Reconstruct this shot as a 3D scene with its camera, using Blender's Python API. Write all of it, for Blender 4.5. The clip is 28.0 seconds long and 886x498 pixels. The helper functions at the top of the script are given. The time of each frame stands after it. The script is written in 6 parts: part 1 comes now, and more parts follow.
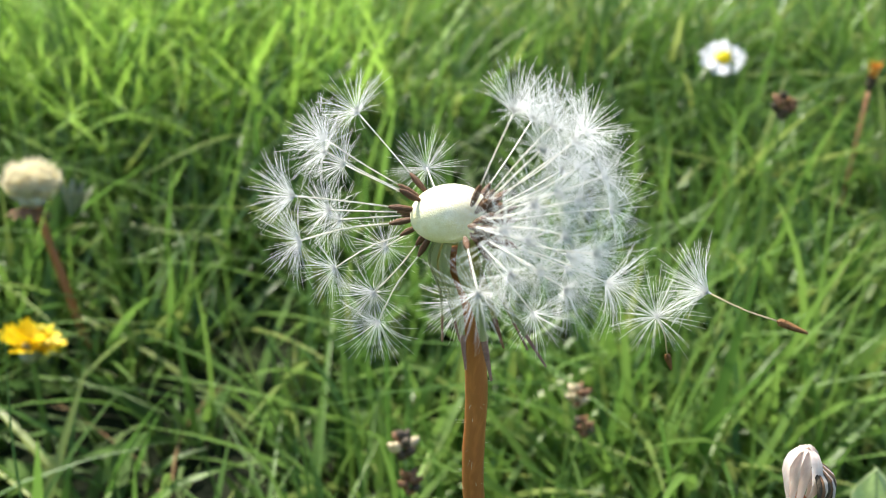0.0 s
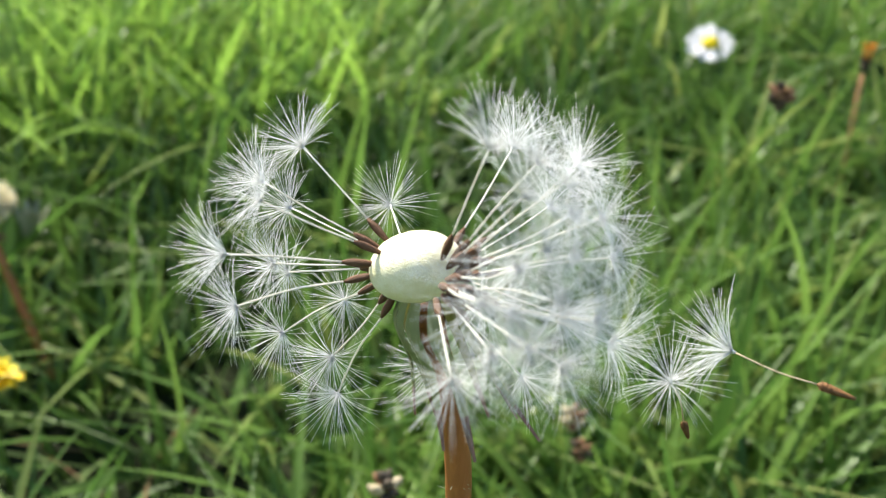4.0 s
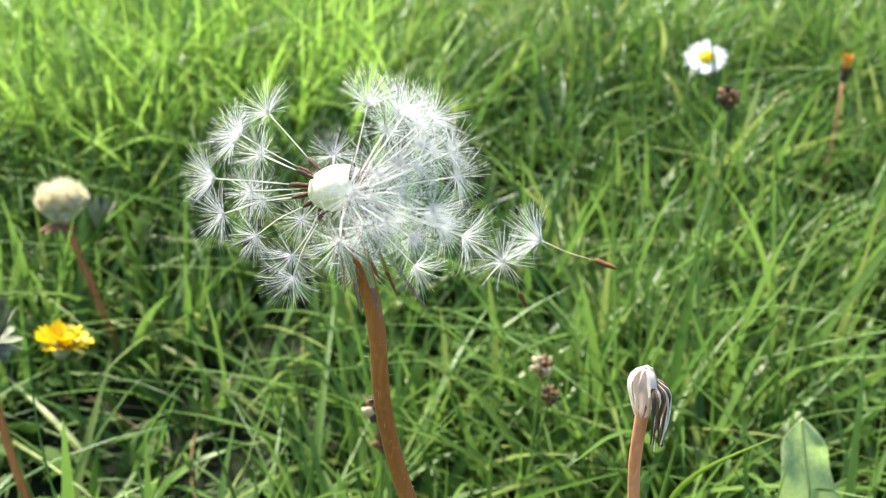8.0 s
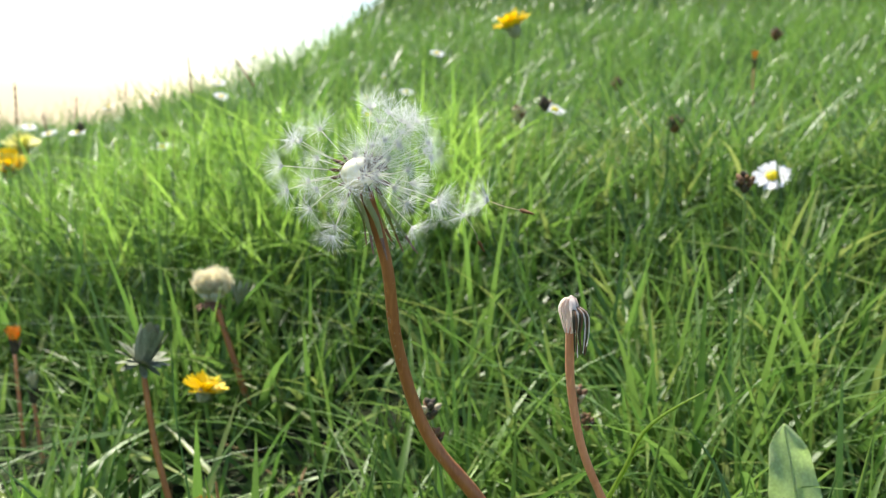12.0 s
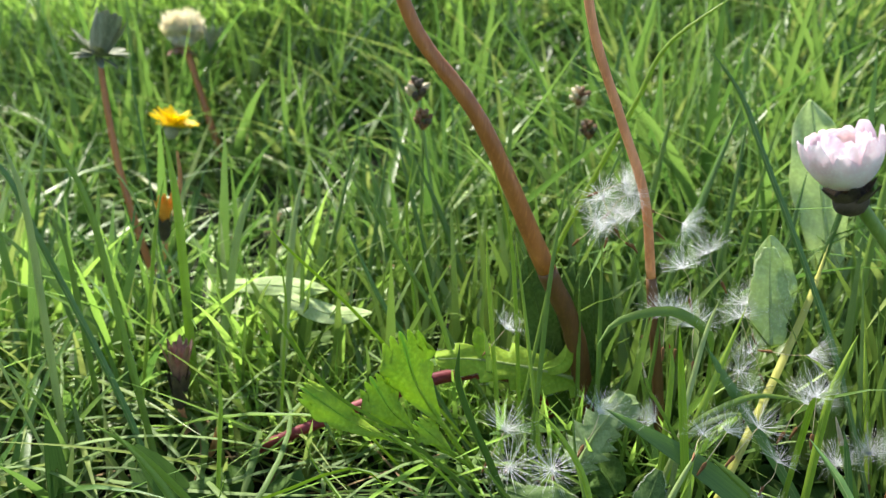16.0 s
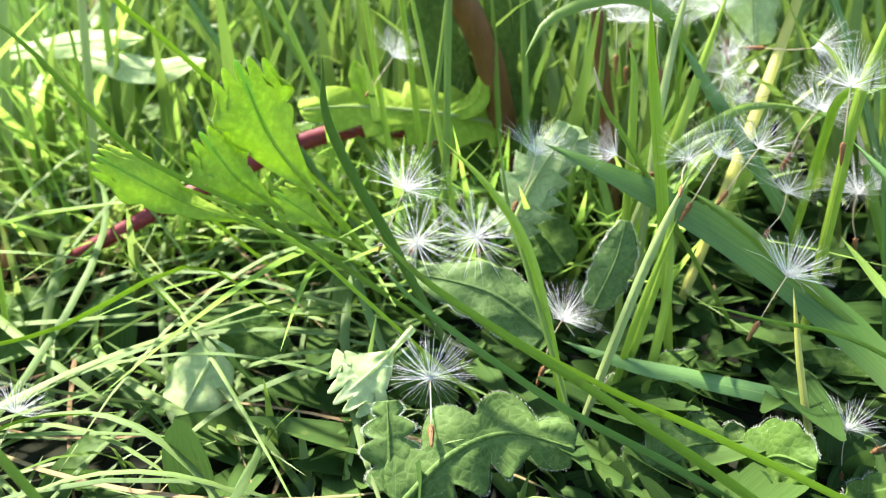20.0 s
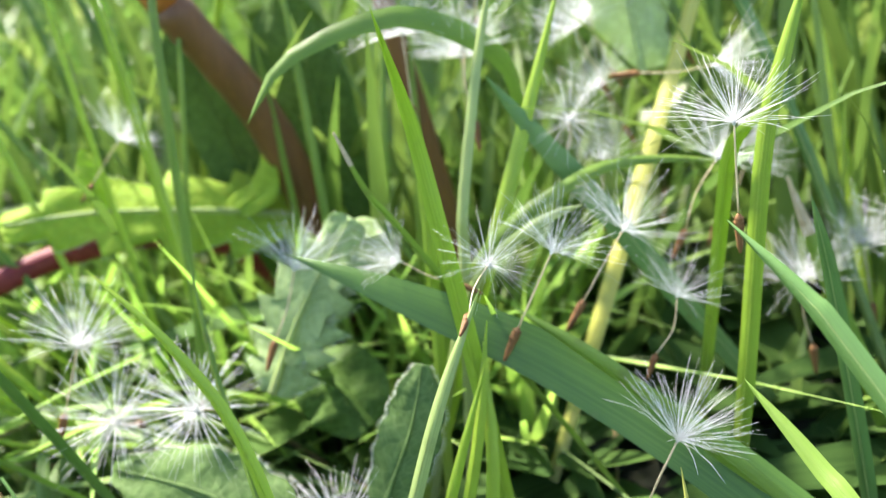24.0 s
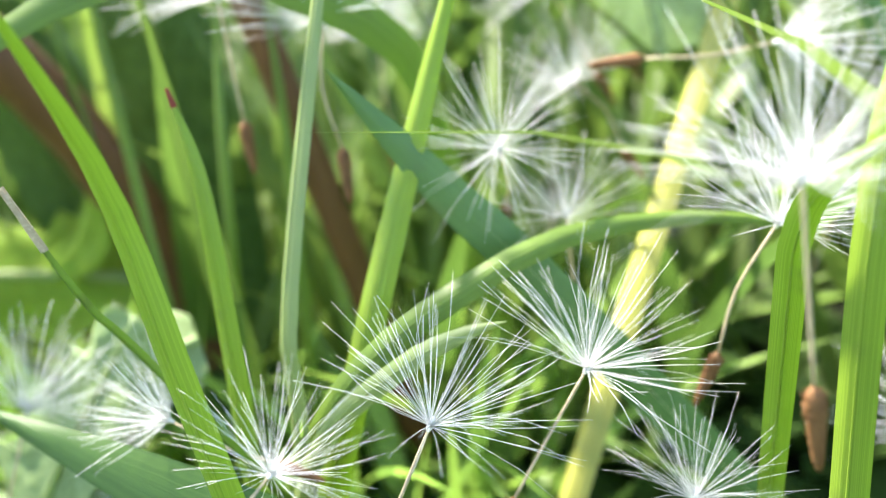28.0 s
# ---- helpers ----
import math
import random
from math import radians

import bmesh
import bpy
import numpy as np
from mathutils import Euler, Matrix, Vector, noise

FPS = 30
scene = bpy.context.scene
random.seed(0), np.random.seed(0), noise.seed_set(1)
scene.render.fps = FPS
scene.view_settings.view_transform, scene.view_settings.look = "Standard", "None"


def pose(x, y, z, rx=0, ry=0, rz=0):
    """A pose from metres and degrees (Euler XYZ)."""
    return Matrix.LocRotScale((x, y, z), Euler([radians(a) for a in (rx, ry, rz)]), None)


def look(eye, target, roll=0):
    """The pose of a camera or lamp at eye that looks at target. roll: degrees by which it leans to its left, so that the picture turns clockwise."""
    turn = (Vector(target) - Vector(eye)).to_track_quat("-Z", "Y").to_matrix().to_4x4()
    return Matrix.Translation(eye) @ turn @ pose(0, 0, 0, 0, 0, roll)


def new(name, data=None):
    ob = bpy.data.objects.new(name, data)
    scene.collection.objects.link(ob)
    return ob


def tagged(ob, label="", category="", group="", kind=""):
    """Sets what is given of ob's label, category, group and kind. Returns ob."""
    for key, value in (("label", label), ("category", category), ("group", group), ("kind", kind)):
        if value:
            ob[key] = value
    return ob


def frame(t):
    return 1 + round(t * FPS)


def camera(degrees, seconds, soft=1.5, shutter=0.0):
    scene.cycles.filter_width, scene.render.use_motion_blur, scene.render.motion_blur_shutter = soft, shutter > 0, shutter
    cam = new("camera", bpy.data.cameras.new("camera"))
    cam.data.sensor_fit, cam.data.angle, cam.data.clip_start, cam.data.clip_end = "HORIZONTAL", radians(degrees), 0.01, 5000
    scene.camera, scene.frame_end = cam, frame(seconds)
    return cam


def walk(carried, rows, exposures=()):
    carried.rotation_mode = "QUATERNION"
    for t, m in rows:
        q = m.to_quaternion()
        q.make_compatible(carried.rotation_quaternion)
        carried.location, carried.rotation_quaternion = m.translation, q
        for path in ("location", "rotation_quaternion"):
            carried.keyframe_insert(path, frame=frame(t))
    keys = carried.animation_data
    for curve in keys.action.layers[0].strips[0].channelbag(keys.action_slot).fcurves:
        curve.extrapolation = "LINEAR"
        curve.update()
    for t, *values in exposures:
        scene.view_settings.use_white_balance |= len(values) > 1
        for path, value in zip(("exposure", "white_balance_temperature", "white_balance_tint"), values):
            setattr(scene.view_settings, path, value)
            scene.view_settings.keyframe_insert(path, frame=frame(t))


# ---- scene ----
cam = camera(48.11, 28.0, 1.1)
PATH = [
    (0, (-0.05220, -0.12005, 0.22789), (-0.05975, -0.02519, 0.19717), 8.30),
    (0.5, (-0.05135, -0.10313, 0.22819), (-0.05810, -0.00832, 0.19713), 7.68),
    (1, (-0.05591, -0.09616, 0.22622), (-0.06181, -0.00127, 0.19521), 7.64),
    (1.5, (-0.05617, -0.08968, 0.22445), (-0.06132, 0.00510, 0.19298), 7.67),
    (2, (-0.05641, -0.08929, 0.22470), (-0.06158, 0.00526, 0.19257), 7.13),
    (2.5, (-0.05810, -0.08987, 0.22443), (-0.06320, 0.00469, 0.19229), 7.21),
    (3, (-0.05825, -0.09204, 0.22560), (-0.06339, 0.00259, 0.19370), 7.24),
    (3.5, (-0.05643, -0.09388, 0.22811), (-0.06220, 0.00079, 0.19640), 6.68),
    (4, (-0.05288, -0.09593, 0.22843), (-0.05895, -0.00125, 0.19685), 6.50),
    (4.5, (-0.04940, -0.09962, 0.22894), (-0.05573, -0.00497, 0.19729), 6.56),
    (6.5, (-0.03960, -0.12519, 0.23295), (-0.04879, -0.03042, 0.20241), 5.83),
    (7, (-0.03410, -0.13552, 0.23353), (-0.04464, -0.04079, 0.20327), 5.65),
    (7.5, (-0.02797, -0.14375, 0.23496), (-0.03976, -0.04913, 0.20481), 5.24),
    (8, (-0.02219, -0.15283, 0.23383), (-0.03488, -0.05824, 0.20398), 5.05),
    (8.5, (-0.01608, -0.15978, 0.22891), (-0.02937, -0.06531, 0.19894), 4.77),
    (9, (-0.01386, -0.16783, 0.22401), (-0.02801, -0.07319, 0.19495), 4.62),
    (9.5, (-0.00294, -0.17971, 0.22410), (-0.01881, -0.08465, 0.19745), 4.15),
    (10, (0.00661, -0.19166, 0.22162), (-0.01145, -0.09629, 0.19760), 3.42),
    (10.5, (0.01409, -0.19767, 0.22411), (-0.00627, -0.10222, 0.20232), 3.10),
    (11, (0.01908, -0.21008, 0.21896), (-0.00429, -0.11466, 0.20029), 3.52),
    (11.5, (0.02988, -0.22348, 0.21500), (0.00225, -0.12855, 0.20001), 3.24),
    (13.5, (0.04524, -0.24649, 0.17322), (0.01237, -0.15289, 0.16069), 3.58),
    (14, (0.04619, -0.25025, 0.16212), (0.01365, -0.15667, 0.14858), 3.80),
    (14.5, (0.04663, -0.25111, 0.15507), (0.01446, -0.15761, 0.14018), 4.36),
    (15, (0.04629, -0.24480, 0.14311), (0.01474, -0.15123, 0.12729), 4.83),
    (15.5, (0.04091, -0.23403, 0.13305), (0.01068, -0.14038, 0.11527), 5.02),
    (16, (0.03630, -0.20997, 0.12262), (0.00819, -0.11671, 0.09997), 4.42),
    (16.5, (0.03329, -0.19719, 0.11718), (0.00838, -0.10474, 0.08835), 4.22),
    (17, (0.02919, -0.18608, 0.10834), (0.00632, -0.09406, 0.07657), 4.05),
    (17.5, (0.03223, -0.17705, 0.10073), (0.01115, -0.08550, 0.06648), 3.50),
    (18, (0.02812, -0.16634, 0.09721), (0.00910, -0.07491, 0.06144), 3.13),
    (18.5, (0.02497, -0.15964, 0.09738), (0.00711, -0.06850, 0.06031), 2.63),
    (19, (0.02280, -0.15109, 0.09018), (0.00532, -0.06022, 0.05225), 2.01),
    (19.5, (0.02122, -0.14332, 0.08284), (0.00453, -0.05267, 0.04406), 1.75),
    (20, (0.02376, -0.14386, 0.08217), (0.00727, -0.05314, 0.04345), 0.79),
    (20.5, (0.02719, -0.14054, 0.08196), (0.01163, -0.04923, 0.04425), -0.15),
    (22.5, (0.03861, -0.13832, 0.07629), (0.02211, -0.04566, 0.04251), -1.95),
    (23, (0.04038, -0.13658, 0.07520), (0.02409, -0.04362, 0.04215), -2.31),
    (23.5, (0.04213, -0.10391, 0.07056), (0.02383, -0.01193, 0.03585), -3.53),
    (24, (0.05212, -0.07747, 0.06841), (0.02949, 0.01421, 0.03551), -5.74),
    (24.5, (0.06185, -0.06402, 0.07395), (0.03601, 0.02520, 0.03692), -7.20),
    (25, (0.06016, -0.04486, 0.06678), (0.03420, 0.04438, 0.02988), -7.41),
    (25.5, (0.05641, -0.03091, 0.06021), (0.03342, 0.05953, 0.02428), -6.61),
    (26, (0.05658, -0.02165, 0.05734), (0.03171, 0.06786, 0.02034), -6.79),
    (26.5, (0.05663, -0.02119, 0.05747), (0.03099, 0.06862, 0.02174), -6.85),
    (27, (0.05639, -0.02236, 0.05800), (0.02793, 0.06651, 0.02206), -7.35),
    (27.5, (0.05633, -0.02341, 0.05874), (0.02618, 0.06580, 0.02511), -7.62),
    (28, (0.05634, -0.02402, 0.05886), (0.02528, 0.06498, 0.02546), -7.64),
]
walk(cam, [(t, look(eye, target, roll)) for t, eye, target, roll in PATH], ((0, 1.36, 6500, 10), (2, 1.12, 6500, 10), (4, 1.23, 6500, 10), (8, 1.62, 6500, 10), (10, 1.57, 6500, 10), (11, 1.36, 6500, 10), (14, 1.12, 6500, 10), (16.5, 1.65, 6500, 10), (18, 1.9, 6500, 10), (19, 2, 6500, 10), (20, 2.32, 6500, 11), (24, 2.34, 6500, 13), (26, 2.48, 6500, 13), (28, 2.52, 6500, 13)))

FOCUS = (-0.108, -0.067, -0.050)

# ---- light ----
world = bpy.data.worlds.new("world")
scene.world = world
world.use_nodes = True
wn, wl = world.node_tree.nodes, world.node_tree.links
sky = wn.new("ShaderNodeTexSky")
sky.sky_type, sky.sun_disc = "NISHITA", False
SUN_TO = Vector((-0.50, 0.30, 0.81)).normalized()
sky.sun_elevation = math.asin(SUN_TO.z)
sky.sun_rotation = math.atan2(SUN_TO.x, SUN_TO.y)
sky.air_density, sky.dust_density, sky.ozone_density = 1.0, 1.0, 0.7
wn["Background"].inputs["Strength"].default_value = 0.115
wl.new(sky.outputs["Color"], wn["Background"].inputs["Color"])
sun = new("sun", bpy.data.lights.new("sun", "SUN"))
sun.data.energy, sun.data.angle, sun.data.color = 5.0, radians(5), (1.0, 0.94, 0.84)
sun.matrix_world = look(SUN_TO * 5, (0, 0, 0))

# ---- materials ----


def material(name):
    m = bpy.data.materials.new(name)
    m.use_nodes = True
    m.node_tree.nodes.clear()
    return m, m.node_tree.nodes, m.node_tree.links


def mixed(n, l, fac, a, b):
    """Colour a to colour b by fac; sockets or plain colours."""
    x = n.new("ShaderNodeMix")
    x.data_type = "RGBA"
    for socket, value in ((x.inputs[0], fac), (x.inputs[6], a), (x.inputs[7], b)):
        if isinstance(value, bpy.types.NodeSocket):
            l.new(value, socket)
        elif isinstance(value, tuple):
            socket.default_value = (*value, 1)
        else:
            socket.default_value = value
    return x.outputs[2]


def ramp(n, l, value, low, high):
    x = n.new("ShaderNodeMapRange")
    x.inputs["From Min"].default_value, x.inputs["From Max"].default_value = low, high
    l.new(value, x.inputs["Value"])
    return x.outputs["Result"]


def noise_of(n, l, scale, vector=None, detail=3.0):
    x = n.new("ShaderNodeTexNoise")
    x.inputs["Scale"].default_value, x.inputs["Detail"].default_value = scale, detail
    if vector is not None:
        l.new(vector, x.inputs["Vector"])
    return x.outputs["Fac"]


def finish(m, n, l, colour, rough=0.5, through_light=0.0, bump=None, strength=0.3, gloss=0.5, depth=0.0002):
    """Principled surface with an optional share of light let through, as thin leaves do."""
    p = n.new("ShaderNodeBsdfPrincipled")
    if isinstance(colour, tuple):
        p.inputs["Base Color"].default_value = (*colour, 1)
    else:
        l.new(colour, p.inputs["Base Color"])
    if isinstance(rough, bpy.types.NodeSocket):
        l.new(rough, p.inputs["Roughness"])
    else:
        p.inputs["Roughness"].default_value = rough
    p.inputs["Specular IOR Level"].default_value = gloss
    out = n.new("ShaderNodeOutputMaterial")
    last = p.outputs[0]
    if bump is not None:
        b = n.new("ShaderNodeBump")
        b.inputs["Strength"].default_value, b.inputs["Distance"].default_value = strength, depth
        l.new(bump, b.inputs["Height"])
        l.new(b.outputs["Normal"], p.inputs["Normal"])
    if through_light:
        t = n.new("ShaderNodeBsdfTranslucent")
        if isinstance(colour, tuple):
            t.inputs["Color"].default_value = (*colour, 1)
        else:
            l.new(colour, t.inputs["Color"])
        mix = n.new("ShaderNodeMixShader")
        mix.inputs[0].default_value = through_light
        l.new(last, mix.inputs[1])
        l.new(t.outputs[0], mix.inputs[2])
        last = mix.outputs[0]
    l.new(last, out.inputs["Surface"])
    return m


def blade_material(name, low, high, single=True, through_light=0.45, rough=0.38, gloss=0.45):
    """Grass: veins along the blade, a paler foot, colour varied from blade to blade."""
    m, n, l = material(name)
    if single:
        r = n.new("ShaderNodeObjectInfo").outputs["Random"]
    else:
        r = n.new("ShaderNodeNewGeometry").outputs["Random Per Island"]
    uv = n.new("ShaderNodeUVMap").outputs["UV"]
    mapping = n.new("ShaderNodeMapping")
    mapping.inputs["Scale"].default_value = (13, 0.35, 1)
    l.new(uv, mapping.inputs["Vector"])
    veins = noise_of(n, l, 3.0, mapping.outputs[0], 2)
    where = n.new("ShaderNodeTexCoord").outputs["Object"]
    spots = noise_of(n, l, 260.0, where, 2)
    colour = mixed(n, l, r, low, high)
    colour = mixed(n, l, ramp(n, l, veins, 0.40, 0.95), colour, tuple(c * 1.30 for c in high))
    sep = n.new("ShaderNodeSeparateXYZ")
    l.new(uv, sep.inputs[0])
    foot = ramp(n, l, sep.outputs["Y"], 0.22, 0.0)
    colour = mixed(n, l, foot, colour, tuple(0.55 * c + 0.45 * d for c, d in zip(high, (0.20, 0.24, 0.09))))
    colour = mixed(n, l, ramp(n, l, spots, 0.66, 0.9), colour, (0.12, 0.15, 0.04))
    return finish(m, n, l, colour, rough, through_light, veins, 0.28, gloss)


def leaf_material(name, low, high, vein, through_light=0.35, rough=0.62):
    m, n, l = material(name)
    uv = n.new("ShaderNodeUVMap").outputs["UV"]
    where = n.new("ShaderNodeTexCoord").outputs["Object"]
    wide, fine = noise_of(n, l, 130.0, where, 4), noise_of(n, l, 900.0, where, 3)
    colour = mixed(n, l, ramp(n, l, wide, 0.3, 0.7), low, high)
    sep = n.new("ShaderNodeSeparateXYZ")
    l.new(uv, sep.inputs[0])
    off = n.new("ShaderNodeMath")
    off.operation = "SUBTRACT"
    l.new(sep.outputs["X"], off.inputs[0])
    off.inputs[1].default_value = 0.5
    side = n.new("ShaderNodeMath")
    side.operation = "ABSOLUTE"
    l.new(off.outputs[0], side.inputs[0])
    # side veins slant towards the tip
    slant = n.new("ShaderNodeMath")
    slant.operation = "MULTIPLY_ADD"
    l.new(side.outputs[0], slant.inputs[0])
    slant.inputs[1].default_value = -0.55
    l.new(sep.outputs["Y"], slant.inputs[2])
    wave = n.new("ShaderNodeMath")
    wave.operation = "SINE"
    big = n.new("ShaderNodeMath")
    big.operation = "MULTIPLY"
    l.new(slant.outputs[0], big.inputs[0])
    big.inputs[1].default_value = 58.0
    l.new(big.outputs[0], wave.inputs[0])
    rib = ramp(n, l, wave.outputs[0], 0.9, 1.0)
    net = n.new("ShaderNodeTexVoronoi")
    net.feature = "DISTANCE_TO_EDGE"
    net.inputs["Scale"].default_value = 620.0
    l.new(where, net.inputs["Vector"])
    mesh_veins = ramp(n, l, net.outputs["Distance"], 0.10, 0.0)
    relief = n.new("ShaderNodeMath")
    relief.operation = "MULTIPLY_ADD"
    l.new(net.outputs["Distance"], relief.inputs[0])
    relief.inputs[1].default_value = 0.8
    l.new(wide, relief.inputs[2])
    mid = ramp(n, l, side.outputs[0], 0.045, 0.015)
    colour = mixed(n, l, ramp(n, l, fine, 0.45, 0.8), colour, tuple(1.25 * c for c in high))
    half = n.new("ShaderNodeMath")
    half.operation = "MULTIPLY"
    l.new(rib, half.inputs[0])
    half.inputs[1].default_value = 0.35
    thin = n.new("ShaderNodeMath")
    thin.operation = "MULTIPLY"
    l.new(mesh_veins, thin.inputs[0])
    thin.inputs[1].default_value = 0.30
    colour = mixed(n, l, thin.outputs[0], colour, vein)
    colour = mixed(n, l, half.outputs[0], colour, vein)
    colour = mixed(n, l, mid, colour, vein)
    return finish(m, n, l, colour, rough, through_light, relief.outputs[0], 0.6, 0.16, 0.0004)


def plain_material(name, low, high, scale, rough=0.6, through_light=0.0, bump=0.3, gloss=0.4, stretch=(1, 1, 1), depth=0.0002):
    m, n, l = material(name)
    mapping = n.new("ShaderNodeMapping")
    mapping.inputs["Scale"].default_value = stretch
    l.new(n.new("ShaderNodeTexCoord").outputs["Object"], mapping.inputs["Vector"])
    a, b = noise_of(n, l, scale, mapping.outputs[0], 4), noise_of(n, l, scale * 7, mapping.outputs[0], 2)
    colour = mixed(n, l, ramp(n, l, a, 0.3, 0.7), low, high)
    colour = mixed(n, l, ramp(n, l, b, 0.5, 0.9), colour, tuple(min(1.0, 1.2 * c) for c in high))
    return finish(m, n, l, colour, rough, through_light, b, bump, gloss, depth)


BLADE = {
    "bright": blade_material("grass_bright", (0.225, 0.355, 0.034), (0.325, 0.460, 0.050)),
    "fresh": blade_material("grass_fresh", (0.142, 0.245, 0.036), (0.210, 0.325, 0.052)),
    "pale": blade_material("grass_pale", (0.271, 0.368, 0.122), (0.352, 0.432, 0.157)),
    "blue": blade_material("grass_bluish", (0.076, 0.172, 0.042), (0.124, 0.235, 0.060), True, 0.3),
    "deep": blade_material("grass_deep", (0.058, 0.130, 0.018), (0.090, 0.175, 0.026), True, 0.25),
    "straw": blade_material("grass_straw", (0.403, 0.414, 0.079), (0.499, 0.478, 0.122), True, 0.35),
}
BLADE["drytip"], BLADE["redtip"] = BLADE["fresh"], BLADE["bright"]
lawn_near = blade_material("lawn_near", (0.052, 0.136, 0.022), (0.152, 0.254, 0.048), False)
lawn_mid = blade_material("lawn_mid", (0.062, 0.156, 0.026), (0.155, 0.260, 0.052), False)
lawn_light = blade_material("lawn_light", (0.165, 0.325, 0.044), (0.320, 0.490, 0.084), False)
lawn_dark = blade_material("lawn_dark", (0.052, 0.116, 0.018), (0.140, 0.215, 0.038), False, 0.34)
lawn_shade_tinted = blade_material("lawn_shade_tinted", (0.028, 0.080, 0.012), (0.078, 0.145, 0.026), False, 0.34)
lawn_far = blade_material("lawn_far", (0.041, 0.102, 0.019), (0.112, 0.178, 0.038), False)
lawn_broad = blade_material("lawn_broad", (0.100, 0.168, 0.034), (0.262, 0.320, 0.080), False)
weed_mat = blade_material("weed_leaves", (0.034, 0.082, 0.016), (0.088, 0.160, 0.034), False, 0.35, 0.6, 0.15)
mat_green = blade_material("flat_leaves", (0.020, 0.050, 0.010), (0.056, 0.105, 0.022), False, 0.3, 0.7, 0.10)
tangle_mat = blade_material("tangle", (0.070, 0.140, 0.028), (0.190, 0.280, 0.075), False, 0.35, 0.5, 0.2)
thatch_mat = blade_material("thatch", (0.050, 0.106, 0.022), (0.145, 0.222, 0.058), False, 0.35, 0.5, 0.2)
dead_mat = blade_material("dead_straw", (0.150, 0.090, 0.040), (0.290, 0.210, 0.110), False, 0.2, 0.7, 0.1)
dry_mat = plain_material("dry_tip", (0.36, 0.27, 0.15), (0.56, 0.47, 0.33), 900, 0.7, 0.2)
scrap_mat = plain_material("dead_leaf_orange", (0.280, 0.120, 0.036), (0.470, 0.240, 0.085), 500, 0.7, 0.25, 0.6)
red_mat = plain_material("red_tip", (0.20, 0.035, 0.015), (0.34, 0.08, 0.03), 900, 0.6, 0.2)
leaf_bright = leaf_material("leaf_bright", (0.290, 0.430, 0.040), (0.385, 0.520, 0.065), (0.24, 0.45, 0.07), 0.55)
leaf_mid = leaf_material("leaf_mid", (0.062, 0.118, 0.024), (0.102, 0.170, 0.040), (0.17, 0.27, 0.08), 0.35)
leaf_soft = leaf_material("leaf_soft", (0.070, 0.130, 0.032), (0.112, 0.185, 0.052), (0.18, 0.26, 0.09), 0.35)
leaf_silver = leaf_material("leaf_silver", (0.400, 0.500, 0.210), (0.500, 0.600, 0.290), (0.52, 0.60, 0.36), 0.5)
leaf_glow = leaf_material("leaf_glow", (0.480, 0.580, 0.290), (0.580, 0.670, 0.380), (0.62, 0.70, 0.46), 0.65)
leaf_pale = leaf_material("leaf_pale", (0.225, 0.315, 0.115), (0.310, 0.405, 0.165), (0.34, 0.45, 0.22), 0.4)
leaf_dark = leaf_material("leaf_dark", (0.046, 0.100, 0.014), (0.082, 0.152, 0.024), (0.13, 0.22, 0.050), 0.34)
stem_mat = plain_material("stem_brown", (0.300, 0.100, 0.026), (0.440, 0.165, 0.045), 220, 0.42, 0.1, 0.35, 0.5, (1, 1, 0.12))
# brown for both stem feet, with the shade of the leaves put into it
stem_foot_shade = plain_material("stem_brown_shaded", (0.080, 0.034, 0.011), (0.140, 0.064, 0.021), 220, 0.5, 0.05, 0.35, 0.4, (1, 1, 0.12))
stem_pale = plain_material("stem_pink", (0.600, 0.255, 0.130), (0.740, 0.370, 0.200), 220, 0.45, 0.2, 0.3, 0.5, (1, 1, 0.12))
stem_green = plain_material("stem_green", (0.100, 0.190, 0.030), (0.190, 0.280, 0.060), 220, 0.45, 0.1, 0.3, 0.5, (1, 1, 0.12))
stem_red = plain_material("stem_red", (0.130, 0.018, 0.024), (0.230, 0.042, 0.045), 160, 0.55, 0.1, 0.3, 0.25)
cream_mat = plain_material("receptacle_cream", (0.820, 0.770, 0.450), (0.930, 0.890, 0.650), 700, 0.55, 0.1, 0.6)
pappus_mat = plain_material("pappus_white", (0.900, 0.910, 0.890), (0.960, 0.960, 0.950), 300, 0.6, 0.55, 0.0, 0.2)
fallen_mat = plain_material("pappus_fallen", (0.880, 0.890, 0.880), (0.940, 0.945, 0.940), 300, 0.6, 0.5, 0.0, 0.2)
achene_mat = plain_material("achene_brown", (0.110, 0.050, 0.017), (0.265, 0.135, 0.050), 900, 0.7, 0.0, 0.8, 0.3, (1, 1, 0.25))
# darker copy for fruits on the head, with shade put into the brown
head_achene = plain_material("achene_brown_shaded", (0.068, 0.034, 0.018), (0.165, 0.088, 0.046), 900, 0.7, 0.0, 0.8, 0.3, (1, 1, 0.25))
beak_white = plain_material("beak_white", (0.720, 0.690, 0.580), (0.860, 0.840, 0.760), 600, 0.5, 0.3)
beak_mat = plain_material("beak_straw", (0.440, 0.360, 0.210), (0.570, 0.480, 0.310), 600, 0.5, 0.2)
bract_mat = plain_material("bract_green", (0.200, 0.250, 0.080), (0.400, 0.420, 0.200), 260, 0.55, 0.4, 0.4, 0.4, (1, 1, 0.2))
purple_mat = plain_material("bract_tip", (0.150, 0.075, 0.060), (0.300, 0.170, 0.130), 400, 0.6, 0.1)
dark_mat = plain_material("husk_dark", (0.028, 0.022, 0.014), (0.085, 0.062, 0.036), 500, 0.8, 0.0, 0.8)
